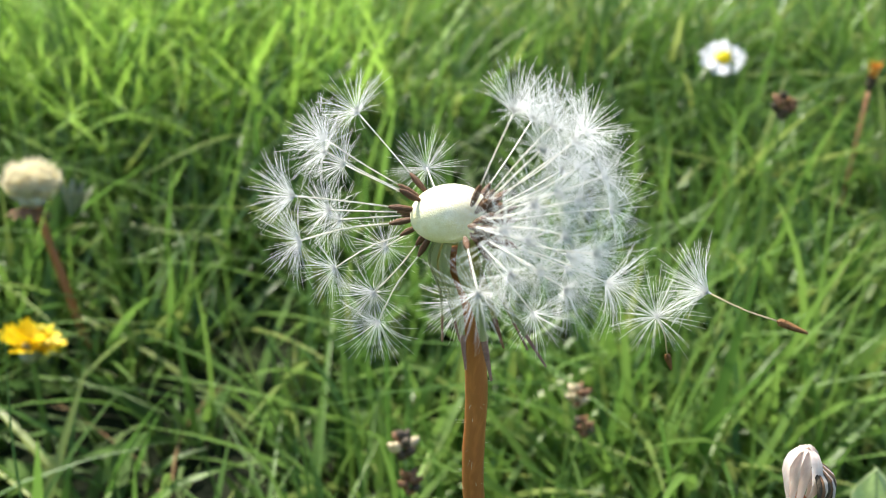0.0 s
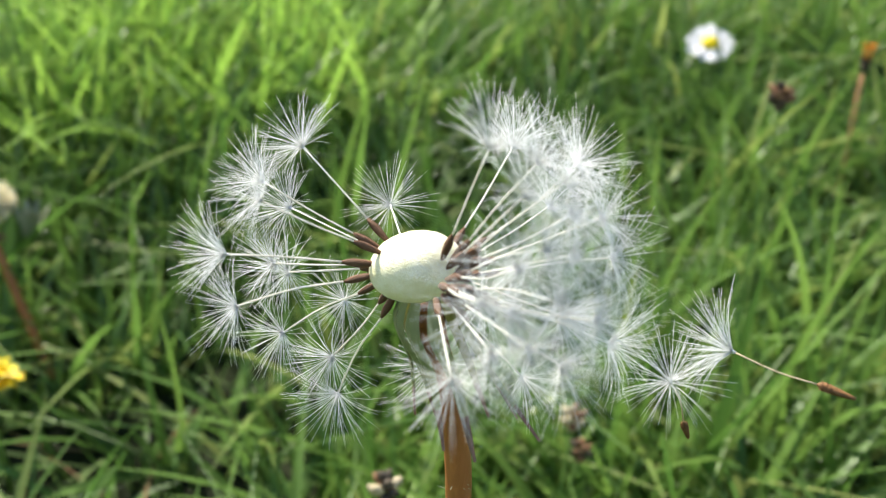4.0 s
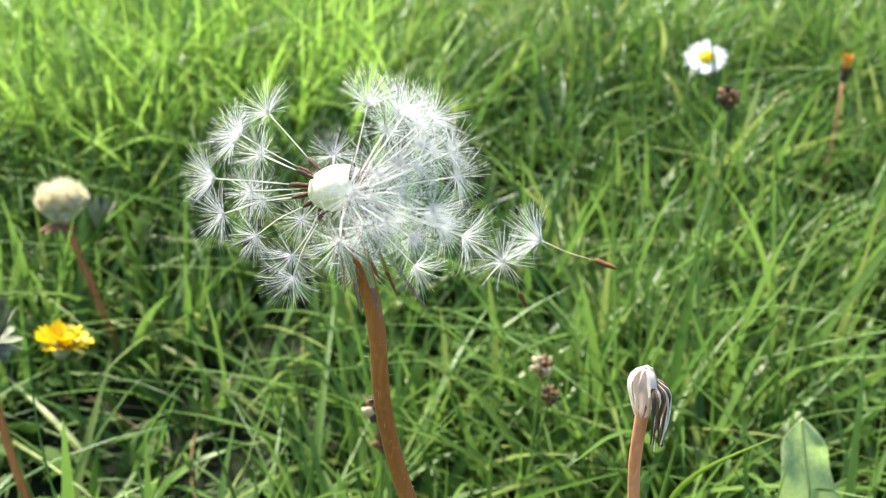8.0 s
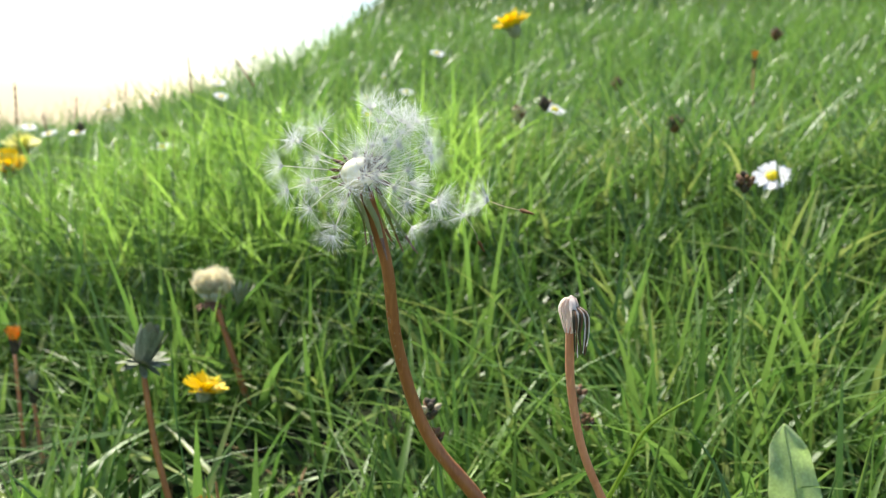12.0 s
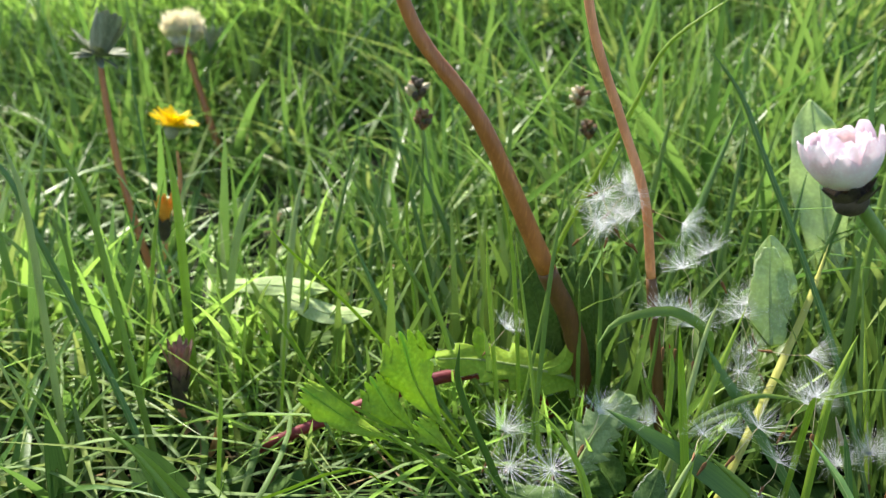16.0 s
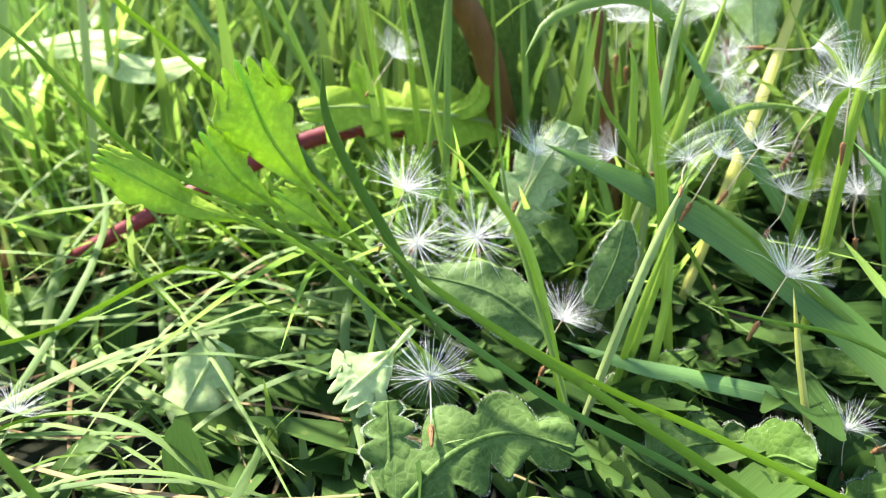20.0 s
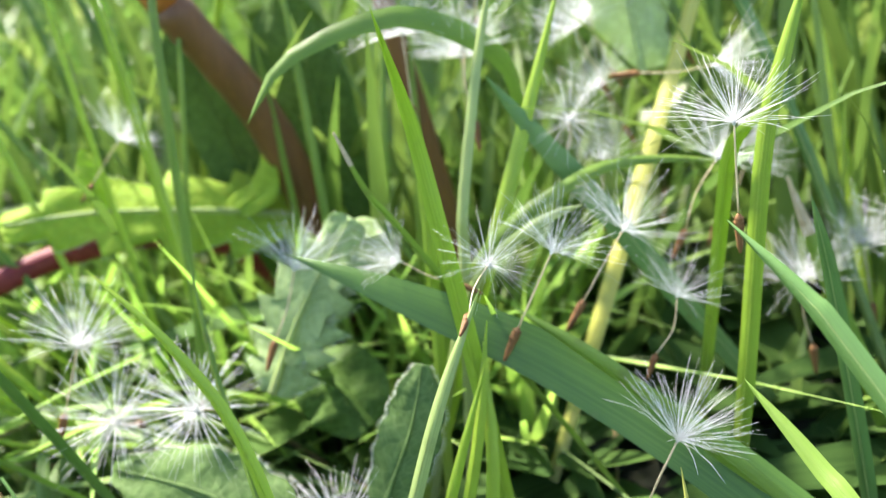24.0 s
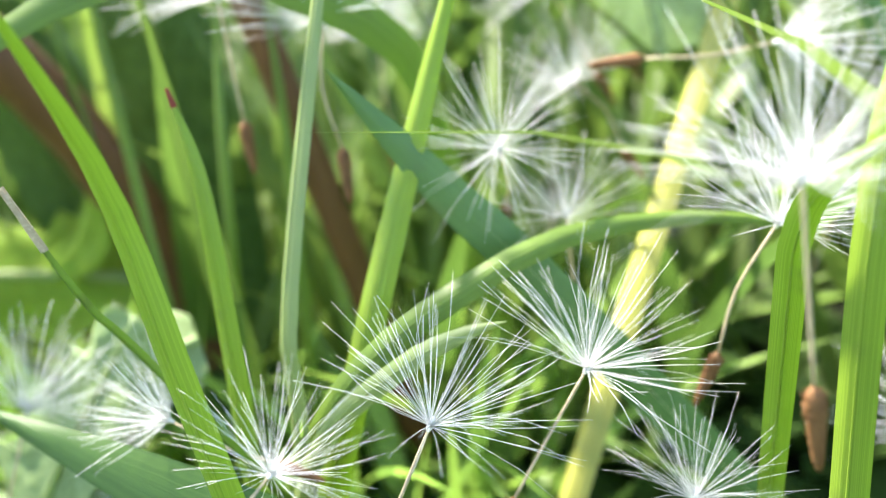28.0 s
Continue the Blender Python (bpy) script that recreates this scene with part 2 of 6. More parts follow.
husk_mat = plain_material("husk_brown", (0.110, 0.052, 0.024), (0.240, 0.125, 0.060), 700, 0.75, 0.1, 0.8)
grey_mat = plain_material("sepal_grey", (0.270, 0.290, 0.180), (0.480, 0.480, 0.350), 350, 0.7, 0.35, 0.5, 0.3, (1, 1, 0.2))
bud_mat = plain_material("sepal_dark_grey", (0.085, 0.105, 0.055), (0.300, 0.320, 0.210), 300, 0.7, 0.2, 0.5, 0.3, (1, 1, 0.15))
petal_white = plain_material("petal_white", (0.740, 0.740, 0.740), (0.860, 0.850, 0.860), 300, 0.5, 0.35, 0.3)
petal_pink = plain_material("petal_pink", (0.860, 0.700, 0.750), (0.950, 0.880, 0.900), 300, 0.5, 0.35, 0.3)
petal_yellow = plain_material("petal_yellow", (0.840, 0.640, 0.008), (0.920, 0.770, 0.018), 400, 0.5, 0.5, 0.3)
petal_lemon = plain_material("petal_lemon", (0.760, 0.740, 0.260), (0.860, 0.840, 0.420), 400, 0.5, 0.5, 0.3)
petal_orange = plain_material("petal_orange", (0.700, 0.270, 0.020), (0.820, 0.400, 0.050), 400, 0.6, 0.3, 0.4)
withered_mat = plain_material("petal_withered", (0.760, 0.660, 0.600), (0.920, 0.850, 0.800), 350, 0.7, 0.6, 0.5, 0.3, (1, 1, 0.2))
hair_mat = plain_material("leaf_hair", (0.640, 0.700, 0.560), (0.780, 0.820, 0.700), 300, 0.5, 0.4, 0.0)


def water_material():
    m, n, l = material("water_drop")
    g = n.new("ShaderNodeBsdfGlass")
    g.inputs["IOR"].default_value, g.inputs["Roughness"].default_value = 1.33, 0.0
    l.new(g.outputs[0], n.new("ShaderNodeOutputMaterial").inputs["Surface"])
    return m


water_mat = water_material()

# ---- building blocks; lengths in millimetres unless said ----
MM = 0.001


def mesh_of(name, verts, faces, mat, uvs=None, smooth=True):
    """One mesh from arrays of places (metres) and faces; uvs: one pair a vertex."""
    me = bpy.data.meshes.new(name)
    me.from_pydata([tuple(v) for v in verts], [], faces)
    if uvs is not None:
        layer = me.uv_layers.new(name="UVMap")
        loops = np.empty(len(me.loops), dtype=np.int32)
        me.loops.foreach_get("vertex_index", loops)
        layer.data.foreach_set("uv", np.asarray(uvs, dtype=np.float32)[loops].ravel())
    me.materials.append(mat)
    if smooth:
        me.polygons.foreach_set("use_smooth", [True] * len(me.polygons))
    me.update()
    return me


def part(name, me, parent=None, label="", matrix=None):
    ob = new(name, me)
    if parent is not None:
        ob.parent = parent
    if matrix is not None:
        ob.matrix_basis = matrix
    if label:
        ob["label"] = label
    return ob


def thing(name, place, label, category, group=""):
    ob = new(name)
    ob.empty_display_size = 0.005
    ob.location = place
    return tagged(ob, label, category, group)


def curve_points(ctrl, count):
    """A smooth line through the control points (metres)."""
    c = [Vector(p) for p in ctrl]
    if len(c) == 2:
        return [c[0].lerp(c[1], k / (count - 1)) for k in range(count)]
    ext = [c[0] * 2 - c[1]] + c + [c[-1] * 2 - c[-2]]
    out = []
    for k in range(count):
        u = k / (count - 1) * (len(c) - 1)
        i = min(int(u), len(c) - 2)
        f = u - i
        p0, p1, p2, p3 = ext[i : i + 4]
        out.append(0.5 * (2 * p1 + (p2 - p0) * f + (2 * p0 - 5 * p1 + 4 * p2 - p3) * f * f + (3 * p1 - p0 - 3 * p2 + p3) * f**3))
    return out


def frames_along(line, hint):
    """Tangent, side and up at each point; side is kept near to hint."""
    out, side = [], Vector(hint)
    for k, p in enumerate(line):
        t = (line[min(k + 1, len(line) - 1)] - line[max(k - 1, 0)]).normalized()
        side = (side - t * side.dot(t)).normalized()
        out.append((t, side.copy(), t.cross(side)))
    return out


def tube(line, radii, sides=8, hint=(1, 0.2, 0), ridge=0.0, start=0):
    """Verts, faces and uvs of a round stalk along a line; ridge makes it ribbed."""
    fr = frames_along(line, hint)
    vs, fs, uvs = [], [], []
    for k, (p, (t, s, u)) in enumerate(zip(line, fr)):
        r = radii[k] if isinstance(radii, (list, tuple)) else radii
        for j in range(sides):
            a = 2 * math.pi * j / sides
            q = r * (1 + ridge * (1 if j % 2 else -1))
            vs.append(p + (s * math.cos(a) + u * math.sin(a)) * q)
            uvs.append((j / sides, k / (len(line) - 1)))
    for k in range(len(line) - 1):
        for j in range(sides):
            a, b = k * sides + j, k * sides + (j + 1) % sides
            fs.append((start + a, start + b, start + b + sides, start + a + sides))
    fs.append(tuple(start + j for j in range(sides))[::-1])
    fs.append(tuple(start + (len(line) - 1) * sides + j for j in range(sides)))
    return vs, fs, uvs


def strip(line, widths, hint, fold=0.25, thick=0.00012, start=0):
    """A blade, petal or bract: an upper and a lower face that meet at the rims, with a folded middle. widths: half widths, metres."""
    fr = frames_along(line, hint)
    n = len(line)
    vs, fs, uvs = [], [], []
    for face in (1, -1):
        for k, (p, (t, s, u)) in enumerate(zip(line, fr)):
            w = max(widths[k], 0.00002)
            v = k / (n - 1)
            for x in (-1.0, -0.5, 0.0, 0.5, 1.0):
                vs.append(p + s * w * x + u * (fold * w * abs(x) ** 1.5 + face * thick * (1 - x * x)))
                uvs.append((0.5 + 0.5 * x, v))
    for face in (0, 1):
        for k in range(n - 1):
            for j in range(4):
                a = start + (face * n + k) * 5 + j
                q = (a, a + 1, a + 6, a + 5)
                fs.append(q if face else q[::-1])
    return vs, fs, uvs


def joined(pieces):
    """Several (verts, faces, uvs) with their own counting as one."""
    vs, fs, uvs = [], [], []
    for v, f, u in pieces:
        o = len(vs)
        vs += v
        fs += [tuple(i + o for i in face) for face in f]
        uvs += u
    return vs, fs, uvs


def smooth(v):
    v = np.clip(v, 0, 1)
    return v * v * (3 - 2 * v)


def ground_height(x, y):
    """A lawn that climbs away to a rounded crest, lower on its left, and falls off beyond."""
    dx, dy = x - 0.03, y + 0.23
    r, az = np.hypot(dx, dy), np.degrees(np.arctan2(dx, dy))
    crest = 1.75 + 8.0 * np.maximum(smooth((az + 27) / 16), smooth((-az - 100) / 60))
    near = np.minimum(r, crest)
    k = near / np.maximum(r, 1e-6)
    px, py = 0.03 + dx * k, -0.23 + dy * k
    lower = 0.09 * smooth((-25 - az) / 15) * smooth((near - 0.4) / 1.2) * smooth(dy / 0.5)
    return -0.010 + 0.19 * py + 0.05 * px + 0.05 * smooth((py - 0.15) / 0.45) - lower - 0.05 * (r - near)


def down(p, sink=0.002):
    return Vector((p[0], p[1], float(ground_height(p[0], p[1])) - sink))


# ---- ground and distance ----
def build_ground():
    """One sheet in rings round the place, fine close by and wide towards the horizon."""
    radii = np.concatenate([np.arange(0.012, 0.95, 0.012), 0.95 * 1.065 ** np.arange(1, 119)])
    sectors = 300
    r, a = np.meshgrid(radii, np.arange(sectors) * 2 * np.pi / sectors, indexing="ij")
    gx, gy = 0.01 + r * np.sin(a), 0.02 + r * np.cos(a)
    rnd = np.random.RandomState(3)
    gz = ground_height(gx, gy) + np.where(r < 1.2, rnd.normal(0, 0.0012, gx.shape), 0)
    verts = np.concatenate([np.stack([gx, gy, gz], -1).reshape(-1, 3), [[0.01, 0.02, ground_height(0.01, 0.02)]]]) - np.array(FOCUS)
    faces = [(i * sectors + k, (i + 1) * sectors + k, (i + 1) * sectors + (k + 1) % sectors, i * sectors + (k + 1) % sectors) for i in range(len(radii) - 1) for k in range(sectors)]
    faces += [(k, (k + 1) % sectors, len(verts) - 1) for k in range(sectors)]
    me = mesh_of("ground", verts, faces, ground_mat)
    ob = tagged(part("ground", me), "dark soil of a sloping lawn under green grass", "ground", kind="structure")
    ob.location = FOCUS
    return ob


def ground_material():
    m, n, l = material("ground_soil_and_grass")
    where = n.new("ShaderNodeNewGeometry").outputs["Position"]
    a, b = noise_of(n, l, 55.0, where, 5), noise_of(n, l, 6.0, where, 4)
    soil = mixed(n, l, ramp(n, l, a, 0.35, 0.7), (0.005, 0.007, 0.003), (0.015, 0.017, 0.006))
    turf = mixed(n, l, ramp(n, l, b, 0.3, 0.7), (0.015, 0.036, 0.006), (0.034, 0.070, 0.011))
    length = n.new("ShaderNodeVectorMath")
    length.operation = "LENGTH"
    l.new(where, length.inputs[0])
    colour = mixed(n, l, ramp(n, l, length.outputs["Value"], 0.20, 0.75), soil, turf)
    return finish(m, n, l, colour, 0.95, 0, a, 0.9, 0.2, 0.004)


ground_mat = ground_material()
# the small lens of a phone: its sharp plane stays at the depth of one fixed place of the ground
cam.data.dof.use_dof = True
cam.data.dof.focus_object = build_ground()
cam.data.dof.aperture_fstop = 29.0


def lawn(name, base, length, width, rnd, mat, rows, across, label, lean=0.45, droop=0.5, leafy=False):
    """Many blades in one mesh. base: places on the ground; length and width in metres, one each."""
    n = len(base)
    turn, side_turn = rnd.uniform(0, 2 * np.pi, n), rnd.normal(0, 0.5, n)
    a, c = np.abs(rnd.normal(0, lean, n)), np.abs(rnd.normal(0, droop, n)).clip(0, 1.1)
    ahead = np.stack([np.cos(turn), np.sin(turn), np.zeros(n)], -1)
    s = np.linspace(0, 1, rows)
    h = a[:, None] * s + 0.8 * c[:, None] * s**2
    v = s - 0.55 * c[:, None] * s**2
    line = base[:, None] + length[:, None, None] * (h[..., None] * ahead[:, None] + v[..., None] * np.array([0, 0, 1.0]))
    tw = turn + np.pi / 2 + side_turn
    side = np.stack([np.cos(tw), np.sin(tw), np.zeros(n)], -1)
    w = 0.5 * width[:, None] * (1 - s**2.2).clip(0.02, 1) * (0.65 + 0.35 * np.minimum(1, s * 4))
    if leafy:
        w = 0.5 * width[:, None] * np.sin(np.pi * (0.03 + 0.96 * s)) ** 0.6
    if across == 3:
        off = np.array([-1, 0, 1.0])
        dip = np.array([0, -0.35, 0.0])
    else:
        off, dip = np.array([-1, 1.0]), np.array([0, 0.0])
    pts = line[:, :, None] + w[..., None, None] * (off[None, None, :, None] * side[:, None, None] + dip[None, None, :, None] * np.array([0, 0, 1.0]))
    u = np.broadcast_to((off + 1) / 2, (n, rows, across))
    vv = np.broadcast_to(s[None, :, None], (n, rows, across))
    uv = np.stack([u, vv], -1).reshape(-1, 2).astype(np.float32)
    first = (np.arange(n) * rows * across)[:, None, None]
    r, k = np.meshgrid(np.arange(rows - 1), np.arange(across - 1), indexing="ij")
    q = (r * across + k)[None]
    quads = np.stack([first + q, first + q + 1, first + q + across + 1, first + q + across], -1).reshape(-1, 4).astype(np.int32)
    me = bpy.data.meshes.new(name)
    me.vertices.add(n * rows * across)
    me.vertices.foreach_set("co", pts.reshape(-1).astype(np.float32))
    me.loops.add(quads.size)
    me.loops.foreach_set("vertex_index", quads.ravel())
    me.polygons.add(len(quads))
    me.polygons.foreach_set("loop_start", np.arange(0, quads.size, 4, dtype=np.int32))
    me.polygons.foreach_set("use_smooth", np.ones(len(quads), dtype=bool))
    layer = me.uv_layers.new(name="UVMap")
    layer.data.foreach_set("uv", uv[quads.ravel()].ravel())
    me.materials.append(mat)
    me.update()
    me.validate()
    return tagged(new(name, me), label, "grass", kind="stuff")


def spread(rnd, count, x0, x1, y0, y1, keep=None):
    x, y = rnd.uniform(x0, x1, count), rnd.uniform(y0, y1, count)
    if keep is not None:
        k = keep(x, y)
        x, y = x[k], y[k]
    return np.stack([x, y, ground_height(x, y) - 0.002], -1)


def in_view(x, y):
    """The stretch of lawn that lies before the camera's line, with a margin."""
    d = y + 0.30
    return (x > -1.15 * d - 0.10) & (x < 0.62 * d + 0.12)


def clear_zone(x, y):
    """The low patch of leaves and fallen seeds, and the way to it."""
    patch = (x > -0.075) & (x < 0.105) & (y > -0.07) & (y < 0.048)
    way = (x > -0.15) & (x < 0.16) & (y > -0.42) & (y <= -0.03)
    return patch | way


def clumps(x, y):
    """Slow change of growth over the lawn, about -0.7 to 0.7."""
    wide = 0.35 * np.sin(9.0 * x + 4.0 * np.sin(5.0 * y) + 1.0) * np.cos(11.0 * y - 3.0 * x + 0.6)
    return wide + 0.5 * np.sin(31 * x + 9 * y + 2 * np.sin(17 * y)) * np.cos(27 * y - 11 * x + 1.5 * np.sin(23 * x)) + 0.3 * np.sin(71 * x - 53 * y) * np.sin(61 * y + 2)


def sparse(rnd, x, y):
    """A thin stretch of lawn round the spent buds, where the soil lies in shade."""
    inside = ((x + 0.225) / 0.105) ** 2 + ((y - 0.155) / 0.060) ** 2 < 1
    return ~inside | (rnd.uniform(0, 1, len(x)) < 0.60)


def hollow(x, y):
    """A band of taller grass across the slope, coloured darker for shade, 0 to 1."""
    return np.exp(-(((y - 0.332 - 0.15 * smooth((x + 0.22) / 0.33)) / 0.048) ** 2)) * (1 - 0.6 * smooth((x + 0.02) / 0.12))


def border(x, y):
    """The rim of the low patch, where only upright blades grow."""
    return (x > -0.12) & (x < 0.21) & (y > -0.12) & (y < 0.125) & ~clear_zone(x, y)


def build_lawn():
    rnd = np.random.RandomState(11)
    # tall blades close by
    p = spread(rnd, 27000, -0.75, 0.50, -0.12, 0.62, lambda x, y: in_view(x, y) & ~clear_zone(x, y) & ~border(x, y) & sparse(rnd, x, y) & (rnd.uniform(0, 1, len(x)) > 0.75 * hollow(x, y)))
    tuft = clumps(p[:, 0], p[:, 1])
    p, tuft = p[tuft > -0.22], tuft[tuft > -0.22]
    short = np.where((p[:, 0] > -0.30) & (p[:, 0] < -0.07) & (p[:, 1] < 0.10), 0.72, 1.0) * (0.82 + 0.62 * tuft)
    lawn("lawn_grass", p, rnd.gamma(9, 0.0076, len(p)).clip(0.02, 0.12) * short, rnd.gamma(7, 0.00046, len(p)).clip(0.0012, 0.0060), rnd, lawn_near, 7, 3, "lush green lawn grass with upright and bent blades", 0.42, 0.60)
    # broader, lighter blades that bend over
    p = spread(rnd, 4200, -0.75, 0.50, -0.10, 0.75, lambda x, y: in_view(x, y) & ~clear_zone(x, y) & ~border(x, y) & (clumps(x, y) > -0.1) & sparse(rnd, x, y) & (rnd.uniform(0, 1, len(x)) > 0.9 * hollow(x, y)))
    lawn("broad_grass", p, rnd.gamma(10, 0.0070, len(p)).clip(0.03, 0.095) * np.where(p[:, 1] < 0.10, 0.75, 1.0), rnd.uniform(0.0026, 0.0050, len(p)), rnd, lawn_broad, 9, 3, "broad light green grass blades bending over", 0.6, 0.9)
    # a stretch of grass up the slope, sunlight put into its lighter colour
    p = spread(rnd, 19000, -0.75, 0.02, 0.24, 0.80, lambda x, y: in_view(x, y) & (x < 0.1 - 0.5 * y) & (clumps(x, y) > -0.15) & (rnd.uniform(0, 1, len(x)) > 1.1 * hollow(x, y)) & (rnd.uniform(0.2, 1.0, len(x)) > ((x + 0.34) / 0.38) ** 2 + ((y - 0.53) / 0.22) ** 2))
    lawn("light_grass", p, rnd.gamma(10, 0.0072, len(p)).clip(0.03, 0.12), rnd.uniform(0.0022, 0.0048, len(p)), rnd, lawn_light, 7, 3, "yellow-green stretch of lawn grass, sunlight put into its colour", 0.5, 0.8)
    # a band of dense tall grass with shade put into its darker green
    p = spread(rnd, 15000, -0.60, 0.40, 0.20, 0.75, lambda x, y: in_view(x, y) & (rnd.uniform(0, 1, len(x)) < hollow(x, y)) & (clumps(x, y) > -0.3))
    lawn("dark_grass", p, rnd.gamma(10, 0.0076, len(p)).clip(0.03, 0.12), rnd.uniform(0.0018, 0.0042, len(p)), rnd, lawn_shade_tinted, 7, 3, "dense tall lawn grass band, shade put into its green", 0.4, 0.6)
    # low round weeds between the blades
    p = spread(rnd, 1500, -0.65, 0.40, -0.10, 0.60, lambda x, y: in_view(x, y) & ~clear_zone(x, y))
    lawn("weed_leaves", p, rnd.uniform(0.015, 0.042, len(p)), rnd.uniform(0.006, 0.013, len(p)), rnd, weed_mat, 8, 3, "small broad weed leaves low in the lawn", 0.7, 1.0, True)
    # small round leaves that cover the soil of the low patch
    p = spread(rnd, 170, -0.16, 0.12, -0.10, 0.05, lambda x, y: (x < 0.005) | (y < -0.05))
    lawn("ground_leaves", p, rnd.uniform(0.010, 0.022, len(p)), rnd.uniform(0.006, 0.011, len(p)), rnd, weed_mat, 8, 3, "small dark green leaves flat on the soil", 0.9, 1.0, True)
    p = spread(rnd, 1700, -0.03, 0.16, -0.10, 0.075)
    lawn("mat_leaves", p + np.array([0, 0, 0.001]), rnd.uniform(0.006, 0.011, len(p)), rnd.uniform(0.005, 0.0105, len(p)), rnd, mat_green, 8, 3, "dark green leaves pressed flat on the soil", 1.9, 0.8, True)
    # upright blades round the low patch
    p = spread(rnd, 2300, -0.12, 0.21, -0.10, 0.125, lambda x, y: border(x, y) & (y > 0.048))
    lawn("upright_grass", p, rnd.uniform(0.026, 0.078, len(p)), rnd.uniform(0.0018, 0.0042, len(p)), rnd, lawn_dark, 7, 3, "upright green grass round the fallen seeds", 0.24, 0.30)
    p = spread(rnd, 700, -0.12, 0.21, -0.10, 0.06, lambda x, y: border(x, y) & (y <= 0.048))
    lawn("rim_grass", p, rnd.uniform(0.016, 0.040, len(p)), rnd.uniform(0.0014, 0.0032, len(p)), rnd, lawn_broad, 6, 3, "short green grass beside the low leaves", 0.3, 0.3)
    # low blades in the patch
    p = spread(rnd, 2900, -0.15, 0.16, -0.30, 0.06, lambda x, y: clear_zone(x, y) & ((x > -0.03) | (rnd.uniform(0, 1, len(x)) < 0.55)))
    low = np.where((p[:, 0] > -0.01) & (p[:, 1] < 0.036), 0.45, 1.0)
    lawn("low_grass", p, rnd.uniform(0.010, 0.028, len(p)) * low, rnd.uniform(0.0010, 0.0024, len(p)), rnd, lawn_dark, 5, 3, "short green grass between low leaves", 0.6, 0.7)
    # blades that arch over the low patch from its rim
    p = spread(rnd, 1500, -0.26, 0.16, -0.13, 0.05, lambda x, y: (x < -0.062) & ((y > 0.02) | (x < -0.15)))
    lawn("arching_grass", p, rnd.uniform(0.024, 0.046, len(p)), rnd.uniform(0.0018, 0.0038, len(p)), rnd, lawn_broad, 9, 3, "light green grass blades arching low over the ground", 0.75, 1.0)
    # broad blades in the foreground on both sides of the way
    p = spread(rnd, 1500, -0.30, 0.24, -0.14, 0.10, lambda x, y: (x < -0.085) & ((y > 0.045) | (x < -0.185)))
    lawn("front_grass", p, rnd.uniform(0.035, 0.070, len(p)), rnd.uniform(0.0028, 0.0048, len(p)), rnd, lawn_light, 8, 3, "broad light green grass blades leaning over one another", 0.55, 0.6)
    # light blades in the thin stretches round the stems
    p = spread(rnd, 420, -0.10, 0.035, 0.034, 0.072)
    lawn("patch_grass", p, rnd.uniform(0.020, 0.042, len(p)), rnd.uniform(0.0013, 0.0026, len(p)), rnd, lawn_light, 8, 3, "light green grass blades between the stems", 0.5, 0.7)
    # the rest of the near ground, out of the camera's way
    p = spread(rnd, 60000, -1.6, 1.5, -1.3, 1.6, lambda x, y: ~in_view(x, y) & ~clear_zone(x, y))
    lawn("side_grass", p, rnd.uniform(0.03, 0.07, len(p)), rnd.uniform(0.0020, 0.005, len(p)), rnd, lawn_mid, 4, 2, "green lawn grass beside the path")
    p = spread(rnd, 44000, -2.7, 1.7, 0.60, 2.2, in_view)
    lawn("middle_grass", p, rnd.gamma(9, 0.0072, len(p)).clip(0.02, 0.12) * (0.9 + 0.5 * clumps(0.4 * p[:, 0], 0.4 * p[:, 1])), rnd.uniform(0.0018, 0.0044, len(p)), rnd, lawn_mid, 5, 2, "green meadow grass further up the slope", 0.55, 0.75)
    p = spread(rnd, 120000, -9.0, 4.8, 2.2, 7.5, in_view)
    lawn("far_grass", p, rnd.gamma(9, 0.0075, len(p)).clip(0.03, 0.13), rnd.uniform(0.004, 0.009, len(p)), rnd, lawn_far, 3, 2, "distant green grass up to the crest")
    p = spread(rnd, 60000, -40.0, 14.0, 7.5, 30.0, in_view)
    lawn("crest_grass", p, rnd.gamma(3, 0.045, len(p)).clip(0.03, 0.42), rnd.uniform(0.012, 0.035, len(p)), rnd, lawn_far, 3, 2, "hazy green grass along the crest of the slope")


build_lawn()


